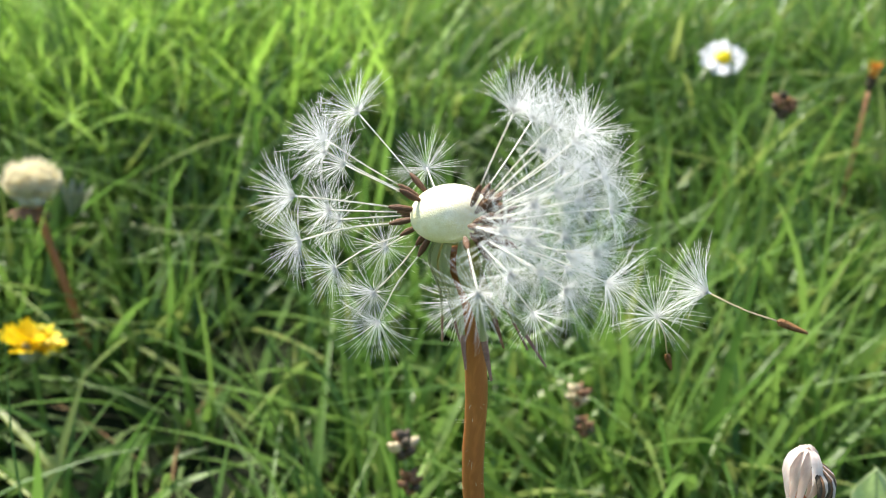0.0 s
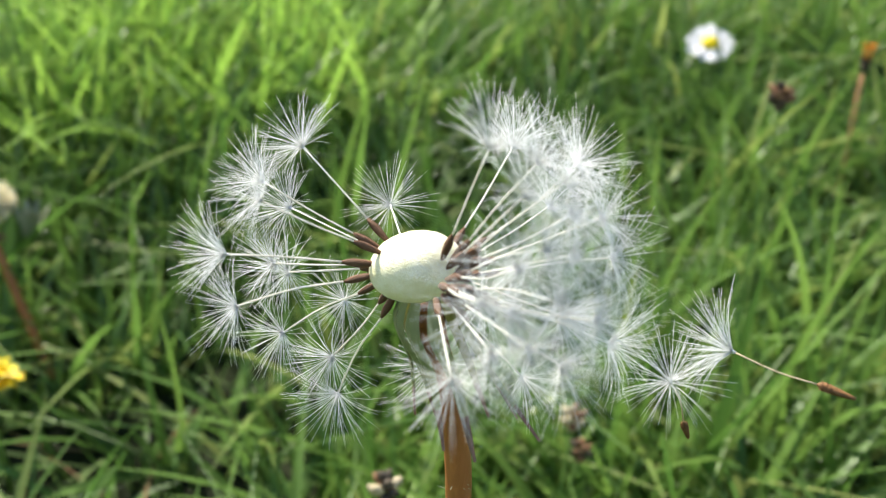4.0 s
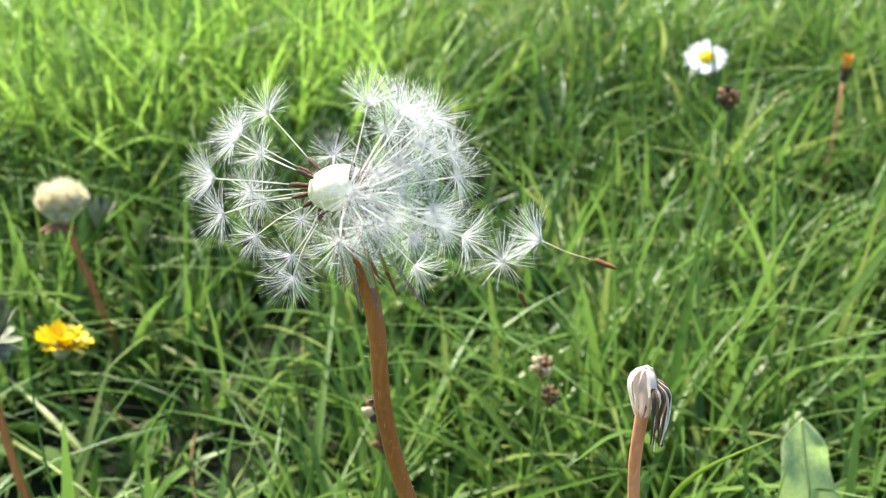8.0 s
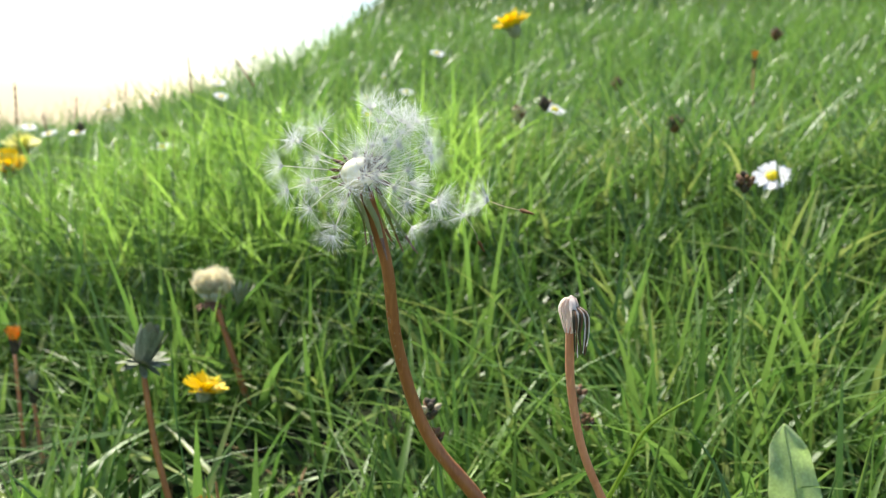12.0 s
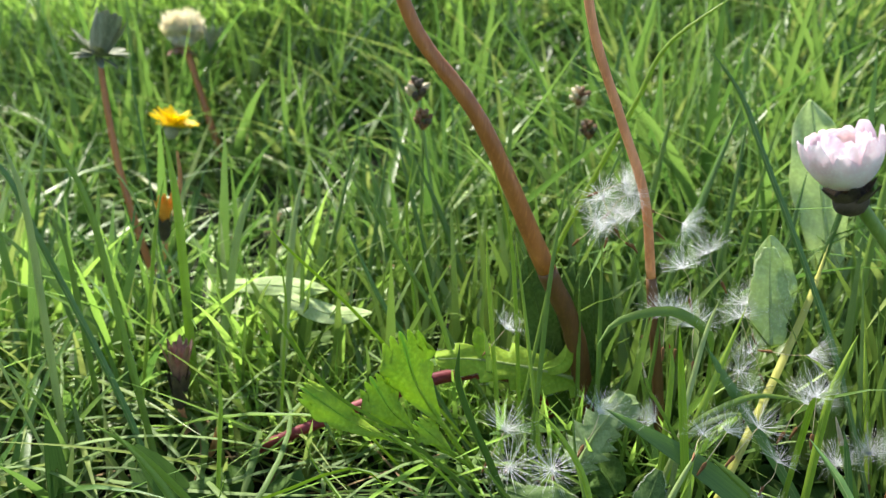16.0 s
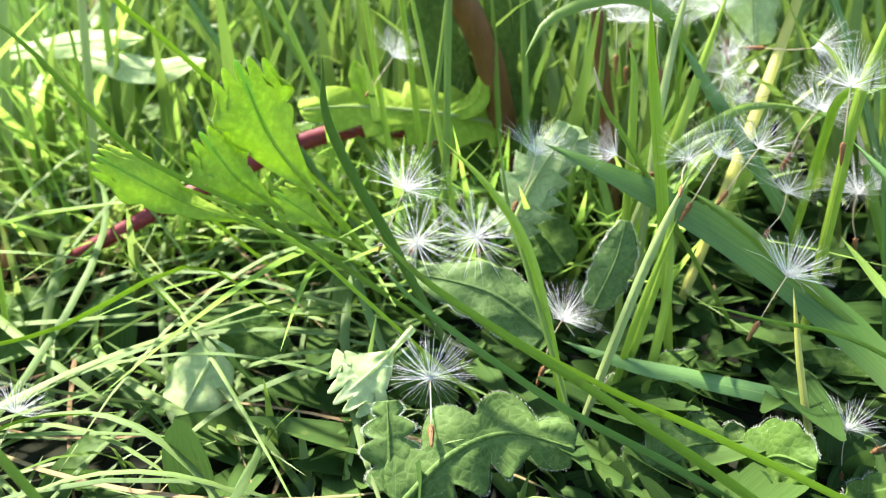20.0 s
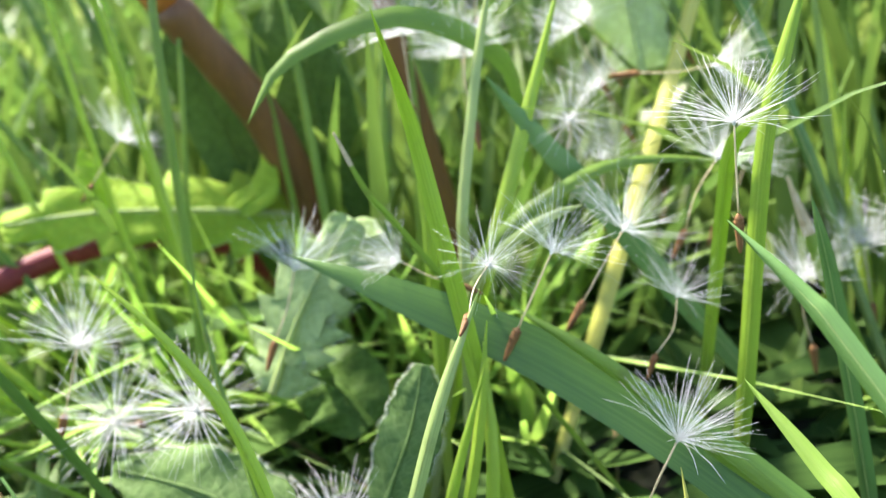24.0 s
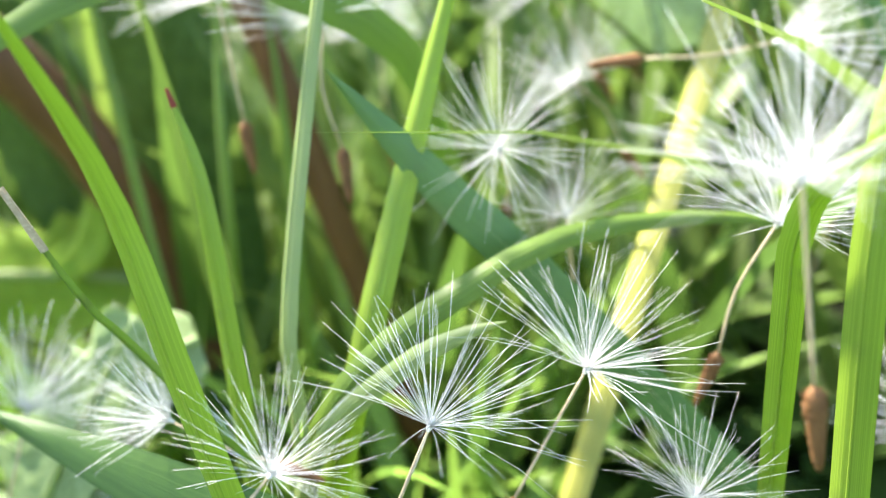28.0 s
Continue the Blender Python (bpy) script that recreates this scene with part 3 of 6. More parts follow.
def build_thatch():
    """Thin blades that lie across each other near the soil."""
    rnd = np.random.RandomState(5)
    kinds = (
        ("lying_grass", 470, thatch_mat, "pale green grass blades lying across the soil", (-0.32, 0.14, -0.13, 0.22), (0.03, 0.105), (0.0009, 0.0023), 0.013),
        ("tangled_grass", 60, tangle_mat, "long soft green blades tangled low over the soil", (-0.165, 0.0, -0.045, 0.06), (0.045, 0.110), (0.0009, 0.0017), 0.018),
        ("dead_grass", 150, dead_mat, "dry brown grass straws on the soil", (-0.32, 0.14, -0.13, 0.22), (0.03, 0.105), (0.0009, 0.0023), 0.008),
    )
    for name, count, mat, label, (x0, x1, y0, y1), lengths, widths, high in kinds:
        x, y = rnd.uniform(x0, x1, count), rnd.uniform(y0, y1, count)
        x = np.where((x > -0.012) & (y < 0.06) & (rnd.uniform(0, 1, count) < 0.85), x - 0.15, x)
        ln, wd, turn = rnd.uniform(*lengths, count), rnd.uniform(*widths, count), rnd.uniform(0, 2 * np.pi, count)
        s = np.linspace(-0.5, 0.5, 11)
        bend, lift = rnd.normal(0, 0.45, count), rnd.uniform(0.0005, high, count) * np.where(x > 0.0, 0.3, 1.0)
        px = x[:, None] + ln[:, None] * (s * np.cos(turn)[:, None] - bend[:, None] * s**2 * np.sin(turn)[:, None])
        py = y[:, None] + ln[:, None] * (s * np.sin(turn)[:, None] + bend[:, None] * s**2 * np.cos(turn)[:, None])
        pz = ground_height(px, py) + lift[:, None] * (1.4 - 3.2 * s**2) + rnd.normal(0, 0.12, count)[:, None] * ln[:, None] * s * 0.5
        w = wd[:, None] * (1 - (s + 0.5) ** 3).clip(0.05, 1) * np.minimum(1, 0.2 + 5 * (s + 0.5)) * (0.25 if name == "dead_grass" else 0.5)
        sx, sy = -np.sin(turn)[:, None] * w, np.cos(turn)[:, None] * w
        a, b, c = np.stack([px - sx, py - sy, pz], -1), np.stack([px, py, pz + w * 0.6], -1), np.stack([px + sx, py + sy, pz], -1)
        pts = np.stack([a, b, c], 2).reshape(-1, 3)
        uvs = np.stack(np.broadcast_arrays(np.array([0, 0.5, 1.0])[None, None, :], (s + 0.5)[None, :, None], np.zeros((count, 1, 1)))[:2], -1).reshape(-1, 2)
        faces = [(i * 33 + r * 3 + k, i * 33 + r * 3 + k + 1, i * 33 + r * 3 + k + 4, i * 33 + r * 3 + k + 3) for i in range(count) for r in range(10) for k in range(2)]
        tagged(part(name, mesh_of(name, pts, faces, mat, uvs)), label, "grass", kind="stuff")


build_thatch()

# ---- fallen and standing seeds ----
def hair(rnd, polar, turn, length, curl, r0, r1, base=(0, 0, 0)):
    """One bristle of a parachute, from base at an angle from +z."""
    pts = []
    for k in range(4):
        f = k / 3
        a = polar + curl * f
        pts.append(Vector(base) + Vector((math.sin(a) * math.cos(turn), math.sin(a) * math.sin(turn), math.cos(a))) * length * f)
    return tube(pts, [r0, r0 * 0.85, r0 * 0.6 + r1 * 0.4, r1], 3, (0.3, 0.5, 0.8))


def pappus_mesh(spread_deg, seed, count=90, length=7.1, r0=0.0132, inner=0.06, bow=0.02, mat=None):
    """A white parachute of bristles that open round +z up to the given angle."""
    rnd = random.Random(seed)
    pieces = []
    for k in range(count):
        f = (k + 0.5) / count
        top = radians(spread_deg)
        polar = top * (inner + (1.06 - inner) * math.sqrt(f)) + rnd.gauss(0, 0.06)
        pieces.append(hair(rnd, polar, k * 2.39996 + rnd.gauss(0, 0.12), length * MM * rnd.uniform(0.70, 1.06), rnd.gauss(bow, 0.16), r0 * MM, r0 * 0.45 * MM))
    # short bristles and a small knot where they meet
    for k in range(26):
        pieces.append(hair(rnd, rnd.uniform(0.1, radians(spread_deg)), rnd.uniform(0, 6.28), rnd.uniform(0.8, 1.8) * MM, 0.0, r0 * MM, 0.010 * MM))
    pieces.append(tube([Vector((0, 0, z * MM)) for z in (-0.3, -0.1, 0.15, 0.35, 0.5)], [0.08 * MM, 0.15 * MM, 0.18 * MM, 0.12 * MM, 0.03 * MM], 8))
    return mesh_of("pappus", *joined(pieces)[:2], mat or pappus_mat)


def bristles(ob):
    return tagged(ob, kind="stuff")


def achene_mesh():
    """A ribbed brown fruit, foot at 0, 3.4 mm long, with short spines near its top."""
    zs, rs = (0.0, 0.5, 1.3, 2.2, 2.9, 3.15, 3.4), (0.11, 0.20, 0.28, 0.35, 0.36, 0.24, 0.10)
    pieces = [tube([Vector((0, 0, z * MM)) for z in zs], [r * MM for r in rs], 20, (1, 0.2, 0), 0.15)]
    for k in range(30):
        a, z = k * 2 * math.pi / 10 + 0.3 * (k // 10), 2.15 + 0.38 * (k // 10)
        c, s = math.cos(a), math.sin(a)
        pieces.append(tube([Vector((c * 0.33, s * 0.33, z)) * MM, Vector((c * 0.47, s * 0.47, z + 0.24)) * MM], [0.06 * MM, 0.012 * MM], 4))
    return mesh_of("achene", *joined(pieces)[:2], achene_mat)


def beak_mesh(bend):
    pts = curve_points([(0, 0, 3.3 * MM), (bend * MM, 0.2 * bend * MM, 7 * MM), (0, 0, 11 * MM)], 7)
    return mesh_of("beak", *tube(pts, [0.085 * MM] * 6 + [0.07 * MM], 6)[:2], beak_mat)


ACHENE = achene_mesh()
BEAKS = [beak_mesh(b) for b in (0.0, 0.5, -0.4, 0.9)]
PAPPUS = [(d, pappus_mesh(d, 40 + d, mat=fallen_mat)) for d in (52, 60, 68, 74, 80, 85, 90)]
DENSE_PAPPUS = [(d, pappus_mesh(d, 50 + d, 110, 7.4, 0.0185, mat=fallen_mat)) for d in (60, 70, 80, 86, 90)]
HEAD_PAPPUS = [pappus_mesh(d, 90 + d, 94, 6.6, 0.024, 0.20, 0.16) for d in (54, 62, 70, 76, 82)]
BRUSH = pappus_mesh(36, 7, 120, 6.9, 0.024)


def aimed(foot, tip, scale=1.0, spin=0.0):
    """A pose with its foot at one place and +z towards another."""
    q = (Vector(tip) - Vector(foot)).to_track_quat("Z", "Y").to_matrix().to_4x4()
    return Matrix.Translation(foot) @ q @ Matrix.Rotation(spin, 4, "Z") @ Matrix.Scale(scale, 4)


def loose_seed(centre, foot, opening, k, crown=None):
    """A fallen seed: centre of its parachute and foot of its fruit, in millimetres."""
    c, f = Vector(centre) * MM, Vector(foot) * MM
    ob = thing("dandelion_seed", f, "white feathery dandelion seed caught among grass blades", "seed", "fallen dandelion seeds")
    ob.matrix_basis = aimed(f, c, (c - f).length / (11 * MM), k * 1.3)
    part("achene", ACHENE, ob, "ribbed brown seed")
    part("beak", BEAKS[k % 4], ob, "thin straw-coloured stalk")
    bristles(part("pappus", crown or min(PAPPUS, key=lambda e: abs(e[0] - opening))[1], ob, "white radiating bristles", Matrix.Translation((0, 0, 11 * MM))))
    return ob


# centre of the parachute, foot of the fruit, opening in degrees
SEEDS_A = [
    ((57.6, 13.3, 47.4), (58.2, 13.3, 34.9), 82),
    ((56.9, 31.5, 39.2), (52.0, 30.5, 28.0), 78),
    ((47.0, 23.5, 34.0), (40.7, 21.0, 23.4), 80),
    ((52.4, 22.6, 26.7), (49.1, 19.7, 18.3), 82),
    ((40.1, 17.0, 34.0), (34.8, 14.2, 23.1), 75),
    ((34.8, 10.1, 35.3), (33.4, 1.4, 31.8), 88),
    ((23.6, 18.7, 32.6), (32.0, 20.0, 28.2), 58),
    ((9.7, 22.7, 30.4), (5.9, 19.0, 19.1), 70),
    ((44.3, 35.0, 38.9), (44.1, 36.4, 29.5), 86),
    ((41.0, 32.5, 44.1), (39.0, 40.0, 36.4), 88),
    ((57.2, 46.0, 46.9), (44.8, 44.1, 46.6), 55),
    ((43.3, 46.0, 45.2), (47.7, 48.3, 37.1), 85),
]
SEEDS_B = [
    ((21.5, 37.0, 54.2), (22.3, 36.0, 42.2), 84),
    ((67.0, 37.0, 22.8), (68.7, 37.0, 10.4), 80),
    ((74.9, 45.0, 24.2), (76.9, 46.0, 12.4), 80),
    ((28.8, 37.0, 52.0), (30.3, 33.6, 40.6), 80),
    ((-10.7, 9.0, 27.1), (-15.2, 8.1, 15.5), 78),
    ((-8.9, 10.0, 17.4), (-12.2, 20.8, 10.6), 86),
    ((1.6, 9.4, 19.4), (0.6, 20.0, 11.6), 86),
    ((16.9, 7.3, 6.5), (13.4, 4.1, -5.0), 78),
    ((-2.2, -10.6, 3.2), (0.4, -22.5, -1.4), 90),
    ((52.2, 9.7, 16.9), (47.2, 7.6, 5.7), 74),
    ((61.7, -5.4, -1.2), (60.7, -11.6, -8.3), 84),
]
SEEDS_C = [
    ((72.9, -4.0, 2.5), (64.5, -5.7, -6.6), 60),
    ((-19.8, 40.0, 42.5), (-24.5, 35.8, 35.3), 75),
    ((23.7, 60.0, 47.7), (24.2, 58.1, 35.3), 80),
    ((29.0, 75.0, 63.5), (35.4, 71.7, 53.2), 80),
    ((49.5, 62.0, 53.3), (55.6, 66.0, 43.5), 78),
    ((7.3, 36.0, 86.3), (-0.8, 33.5, 82.1), 70),
]
SEEDS_D = [
    ((76.9, 17.0, 35.3), (75.9, 18.0, 23.1), 84),
    ((6.1, 37.0, 78.4), (4.5, 36.0, 69.1), 84),
    ((4.2, 35.0, 74.5), (11.7, 38.3, 69.6), 84),
    ((22.2, 48.0, 75.9), (11.7, 46.0, 79.1), 70),
    ((-65.5, -25.0, -2.5), (-67.8, -30.9, -9.6), 80),
    ((61.9, 60.0, 30.7), (56.7, 56.4, 19.9), 76),
    ((23.2, 62.0, 61.0), (27.0, 62.0, 49.3), 82),
    ((39.8, 58.0, 50.8), (44.2, 60.0, 40.2), 82),
    ((40.6, 70.0, 51.5), (45.3, 70.0, 40.1), 80),
]
for k, (c, f, o) in enumerate(SEEDS_A + SEEDS_B + SEEDS_C + SEEDS_D):
    loose_seed(c, f, o, k, None if k < len(SEEDS_A) else min(DENSE_PAPPUS, key=lambda e: abs(e[0] - o))[1])

# ---- the dandelion clock ----
HEAD = Vector((-62.6, 5.0, 192.3)) * MM
STEM_LINE = [(4, 60, 2), (-2.5, 53, 38), (-11, 43.5, 59.5), (-27.4, 26, 98), (-44.4, 20, 120), (-52.5, 14.5, 145), (-55.3, 10, 168.3), (-60.5, 6.4, 187)]


def stalk(name, line_mm, radii_mm, mat, parent, label="", sides=12, count=40, origin=None, bumps=0.0, seed=1):
    """A curved stalk as a part of its thing; its thing stands at origin."""
    line = curve_points([Vector(p) * MM for p in line_mm], count)
    rnd = random.Random(seed)
    rr = []
    for k in range(count):
        u = k / (count - 1) * (len(radii_mm) - 1)
        i = min(int(u), len(radii_mm) - 2)
        rr.append((radii_mm[i] + (radii_mm[i + 1] - radii_mm[i]) * (u - i)) * MM * (1 + rnd.uniform(-bumps, bumps)))
    if origin is not None:
        line = [p - Vector(origin) for p in line]
    v, f, u = tube(line, rr, sides)
    return part(name, mesh_of(name, v, f, mat, u), parent, label)


def build_clock():
    base = Vector(STEM_LINE[0]) * MM
    ob = thing("dandelion_clock", base, "half-blown white dandelion clock on a leaning brown stem", "dandelion")
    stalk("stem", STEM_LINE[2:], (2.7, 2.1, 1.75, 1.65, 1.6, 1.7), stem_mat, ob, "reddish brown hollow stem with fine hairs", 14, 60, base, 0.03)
    # lower stem: its darker colour holds the shade among the leaves
    stalk("stem_foot", STEM_LINE[:3], (2.7, 2.9, 2.7), stem_foot_shade, ob, "brown foot of the stem, shade put into its colour", 14, 24, base, 0.03)
    # fine hairs along the stem
    line = curve_points([Vector(p) * MM for p in STEM_LINE[:-1]], 160)
    rnd, pieces = random.Random(8), []
    for k in range(260):
        p = line[rnd.randrange(10, 158)] - base
        d = Vector((rnd.gauss(0, 1), rnd.gauss(0, 1), rnd.gauss(0, 0.4))).normalized()
        pieces.append(tube([p + d * 1.5 * MM, p + d * rnd.uniform(2.1, 2.9) * MM], [0.03 * MM, 0.008 * MM], 3))
    bristles(part("stem_hairs", mesh_of("stem_hairs", *joined(pieces)[:2], hair_mat), ob, "pale fine hairs"))
    # domed receptacle with small pits
    bm = bmesh.new()
    bmesh.ops.create_icosphere(bm, subdivisions=4, radius=1.0)
    for v in bm.verts:
        n = v.co.normalized()
        pit = 0.05 * max(0.0, noise.noise(n * 12.0))
        v.co = Vector((n.x * 5.3, n.y * 4.3, n.z * 3.9)) * (1 - pit) * MM
    me = bpy.data.meshes.new("receptacle")
    bm.to_mesh(me)
    bm.free()
    me.materials.append(cream_mat)
    me.polygons.foreach_set("use_smooth", [True] * len(me.polygons))
    part("receptacle", me, ob, "pale cream bare seed cushion with pits", Matrix.Translation(HEAD - base + Vector((0.6, 0.2, 0)) * MM) @ Matrix.Rotation(-0.30, 4, "Y"))
    # bracts folded down along the stem
    for k in range(9):
        a = k * 2 * math.pi / 9 + rnd.uniform(0.0, 0.6)
        out = Vector((math.cos(a), math.sin(a), 0))
        ln = rnd.uniform(12, 17)
        flare = rnd.choice((0.2, 0.35, 0.55, 0.9)) if math.cos(a) > -0.2 else rnd.uniform(0.15, 0.4)
        top = HEAD + Vector((2.2, 1.0, -2.4)) * MM
        pts = [top + out * 2.6 * MM, top + (out * 4.2 + Vector((0.6, 0.5, -4.5))) * MM, top + (out * (3.2 + 4 * flare) + Vector((3.2, 1.8, -10))) * MM, top + (out * (3.0 + 10 * flare) + Vector((6.2, 3.0, -ln - 3))) * MM]
        line = [p - base for p in curve_points(pts, 12)]
        side = out.cross(Vector((0, 0, 1)))
        w = [MM * 0.90 * min(1, 0.55 + 0.6 * j / 4) * (1 - (j / 11) ** 3 * 0.8) for j in range(12)]
        v, f, u = strip(line[:10], w[:10], side, 0.3, 0.00014)
        b = part("bract", mesh_of("bract", v, f, bract_mat, u), ob, "pale green bract folded down")
        v, f, u = strip(line[9:], w[9:], side, 0.4, 0.00016)
        part("bract_tip", mesh_of("bract_tip", v, f, purple_mat, u), b, "purplish dry tip")
    # seeds: turn and rise in degrees of those that stand at the front and sides
    left = [(153, 30), (173, 20), (-158, 23), (153, 6), (-167, 5), (163, -12), (150, -20), (-163, -20), (175, -36), (129, -35), (135, -53), (163, -68), (106, 4)]
    right = [(-65, 63), (-43, 55), (-56, 44), (-28, 47), (-33, 36), (-38, 26), (-34, 11), (-52, 15), (-47, -5), (-70, 2), (-76, -10), (-63, 12), (-63, 28), (7, 44), (2, 29), (-2, 15), (9, -13), (36, -42), (64, 41), (50, 18), (39, -19), (72, -27), (91, -47), (-58, 5), (-50, 30), (-72, 18)]
    way = [Vector((math.cos(radians(e)) * math.cos(radians(a)), math.cos(radians(e)) * math.sin(radians(a)), math.sin(radians(e)))) for a, e in left + right]
    for k, d in enumerate(way):
        d = (d + Vector((rnd.gauss(0, 0.035), rnd.gauss(0, 0.035), rnd.gauss(0, 0.035)))).normalized()
        reach = (18.6 if k < 13 else 19.3) * rnd.uniform(0.95, 1.06)
        foot = HEAD - base + d * 3.6 * MM + (Vector((0, 0, 0)) if k < 13 else Vector((2.7, -2.6, -0.5)) * MM)
        s = (reach - 3.6) / 15.0
        pose_ = aimed(foot, foot + d, s, rnd.uniform(0, 6))
        seed = part("seed", STANDING[k % 3], ob, "", pose_)
        bristles(part("pappus", HEAD_PAPPUS[rnd.randrange(5)], seed, "", Matrix.Translation((0, 0, 15 * MM))))
    # one tight brush that points aside
    foot = HEAD - base + Vector((3.4, -0.4, 0.2)) * MM
    seed = part("seed", STANDING[0], ob, "", aimed(foot, foot + Vector((1, -0.35, -0.12))))
    bristles(part("pappus", BRUSH, seed, "tight white brush of bristles", Matrix.Translation((0, 0, 13.5 * MM)) @ Matrix.Rotation(0.35, 4, "Y")))
    return ob


def standing_mesh(bend):
    """Fruit and stalk of a seed that still stands on the head, 15 mm long."""
    a = tube([Vector((0, 0, z * MM)) for z in (0, 0.5, 1.4, 2.4, 3.2, 3.7)], [r * MM for r in (0.14, 0.27, 0.36, 0.40, 0.28, 0.12)], 14, (1, 0.2, 0), 0.13)
    b = tube(curve_points([(0, 0, 3.6 * MM), (bend * MM, 0, 9 * MM), (0, 0, 15 * MM)], 6), [0.105 * MM] * 6, 5)
    o = len(a[0])
    me = mesh_of("seed", a[0] + b[0], a[1] + [tuple(i + o for i in f) for f in b[1]], head_achene)
    me.materials.append(beak_white)
    kinds = [0] * len(a[1]) + [1] * len(b[1])
    me.polygons.foreach_set("material_index", kinds)
    return me


STANDING = [standing_mesh(b) for b in (0.0, 0.5, -0.5)]
build_clock()
loose_seed((-33.0, 4.4, 183.3), (-28.6, 10.0, 174.0), 85, 1, HEAD_PAPPUS[4])["label"] = "loose white dandelion seed hanging off the clock"
loose_seed((-27.0, 5.0, 187.6), (-14.5, 1.5, 185.6), 60, 2, HEAD_PAPPUS[0])["label"] = "loose white dandelion seed hanging off the clock"


# a tuft of seeds caught on the stalk of the withered head
for k, (c, f) in enumerate((((3, 34, 82), (8, 37, 72)), ((9, 33, 84), (3, 38, 76)), ((7, 32, 77), (13, 36, 69)), ((2, 33, 76), (-4, 38, 68)), ((11, 35, 79), (19, 38, 73)))):
    loose_seed(c, f, 80, k, HEAD_PAPPUS[4 - k % 2])["label"] = "white dandelion seed caught in a tuft on a stalk"


# ---- grass blades that stand out ----
def grass_blade(points, width, key, k):
    line = curve_points([Vector(p) * MM for p in points], 18)
    base = line[0].copy()
    line = [p - base for p in line]
    run = line[-1] - line[0]
    rnd = random.Random(k)
    hint = Vector((1, -0.25 + rnd.uniform(-0.3, 0.3), 0.1)) if abs(run.x) < 1.6 * abs(run.z) else Vector((0.1, -0.5, 0.9))
    if width > 3.0:
        hint = run.cross(Vector((0.1, -0.75, 0.65))).normalized()
    ws = []
    for j in range(18):
        f = j / 17
        ws.append(0.5 * width * MM * (0.62 + 0.38 * min(1, 4 * f)) * (1 - (0.55 if width > 4 else 0.25) * f) * (1 - max(0, (f - 0.55) / 0.45) ** 2.2))
    words = {"bright": "bright yellow-green grass blade standing in the lawn", "fresh": "fresh green grass blade among others", "pale": "pale whitish green grass blade", "blue": "bluish green broad grass blade", "deep": "dark green ribbed grass blade", "straw": "yellowed grass stalk rising from the soil", "drytip": "green grass blade with a dry torn tip", "redtip": "green grass blade with a reddish tip"}
    fold = 0.30 if width < 2.6 else (0.12 if width < 4 else 0.05)
    v, f, u = strip(line, ws, hint, fold, min(0.00016, width * 0.00006))
    ob = part("grass_shoot", mesh_of("grass_shoot", v, f, BLADE[key], u))
    ob.location = base
    tagged(ob, words[key], "grass shoot", "single grass shoots")
    if width >= 0.9:
        fr = frames_along(line, hint)
        keel = [p - q[2] * 0.00010 for p, q in zip(line, fr)]
        v, f, u = tube(keel[:17], [min(0.05 * width, 0.11) * MM * (1 - j / 20) for j in range(17)], 5)
        part("midrib", mesh_of("midrib", v, f, BLADE["pale" if key in ("blue", "pale") else key], u), ob, "paler raised midrib")
    if key in ("drytip", "redtip"):
        first = 14 if key == "drytip" else 16
        tip = curve_points(line[first:], 5)
        v, f, u = strip(tip, [ws[first] * (1.06 - 0.9 * (j / 4) ** 1.5) + 0.00003 for j in range(5)], hint, 0.32, 0.00020)
        part("tip", mesh_of("tip", v, f, dry_mat if key == "drytip" else red_mat, u), ob, "withered tip" if key == "drytip" else "red tip")
    return ob


# points from foot to tip, width, look
grass_blade([(36.3, 12.0, -8.2), (32.0, 12.0, 24.2), (29.7, 12.0, 38.7), (28.0, 12.0, 49.1), (26.6, 8.0, 60.4)], 2.2, "bright", 0)
grass_blade([(28.1, 18.0, -6.3), (29.6, 22.0, 29.2), (29.9, 23.0, 37.5), (32.0, 29.0, 53.5), (34.2, 31.0, 62.1)], 1.8, "pale", 1)
grass_blade([(20.4, 22.0, -6.0), (28.7, 24.0, 20.6), (32.9, 25.0, 32.7), (36.8, 30.0, 46.2), (40.6, 36.0, 59.9)], 2.2, "bright", 2)
grass_blade([(35.7, 26.0, -3.5), (45.7, 40.0, 26.3), (55.5, 60.0, 54.8), (59.6, 70.0, 71.5)], 2.5, "straw", 3)
grass_blade([(57.6, 19.0, -5.2), (59.3, 20.0, 19.5), (60.8, 21.0, 42.9), (62.8, 22.0, 52.5), (65.2, 24.0, 60.5)], 2.1, "bright", 4)
grass_blade([(54.0, 33.2, -4.6), (57.0, 24.0, 34.6), (57.7, 22.0, 42.0), (59.2, 21.0, 45.0), (62.0, 21.0, 47.2)], 1.7, "bright", 5)
grass_blade([(26.3, 18.0, -6.5), (26.0, 22.0, 29.2), (25.8, 23.0, 37.6), (25.4, 24.0, 45.6), (24.0, 25.0, 50.5)], 1.7, "redtip", 6)
grass_blade([(51.7, 23.6, -7.3), (26.0, 18.0, 33.7), (21.4, 17.0, 40.6), (18.9, 16.0, 47.6)], 1.2, "drytip", 7)
grass_blade([(35.3, 61.9, -1.8), (34.0, 45.0, 37.5), (33.6, 40.0, 48.6), (29.4, 34.0, 54.3), (22.1, 30.0, 57.1), (11.2, 26.0, 53.7), (7.1, 22.0, 47.6)], 3.2, "fresh", 8)
grass_blade([(70.0, 41.1, -3.7), (44.2, 32.0, 34.1), (38.5, 30.0, 41.9), (32.6, 28.0, 50.4)], 3.2, "blue", 9)
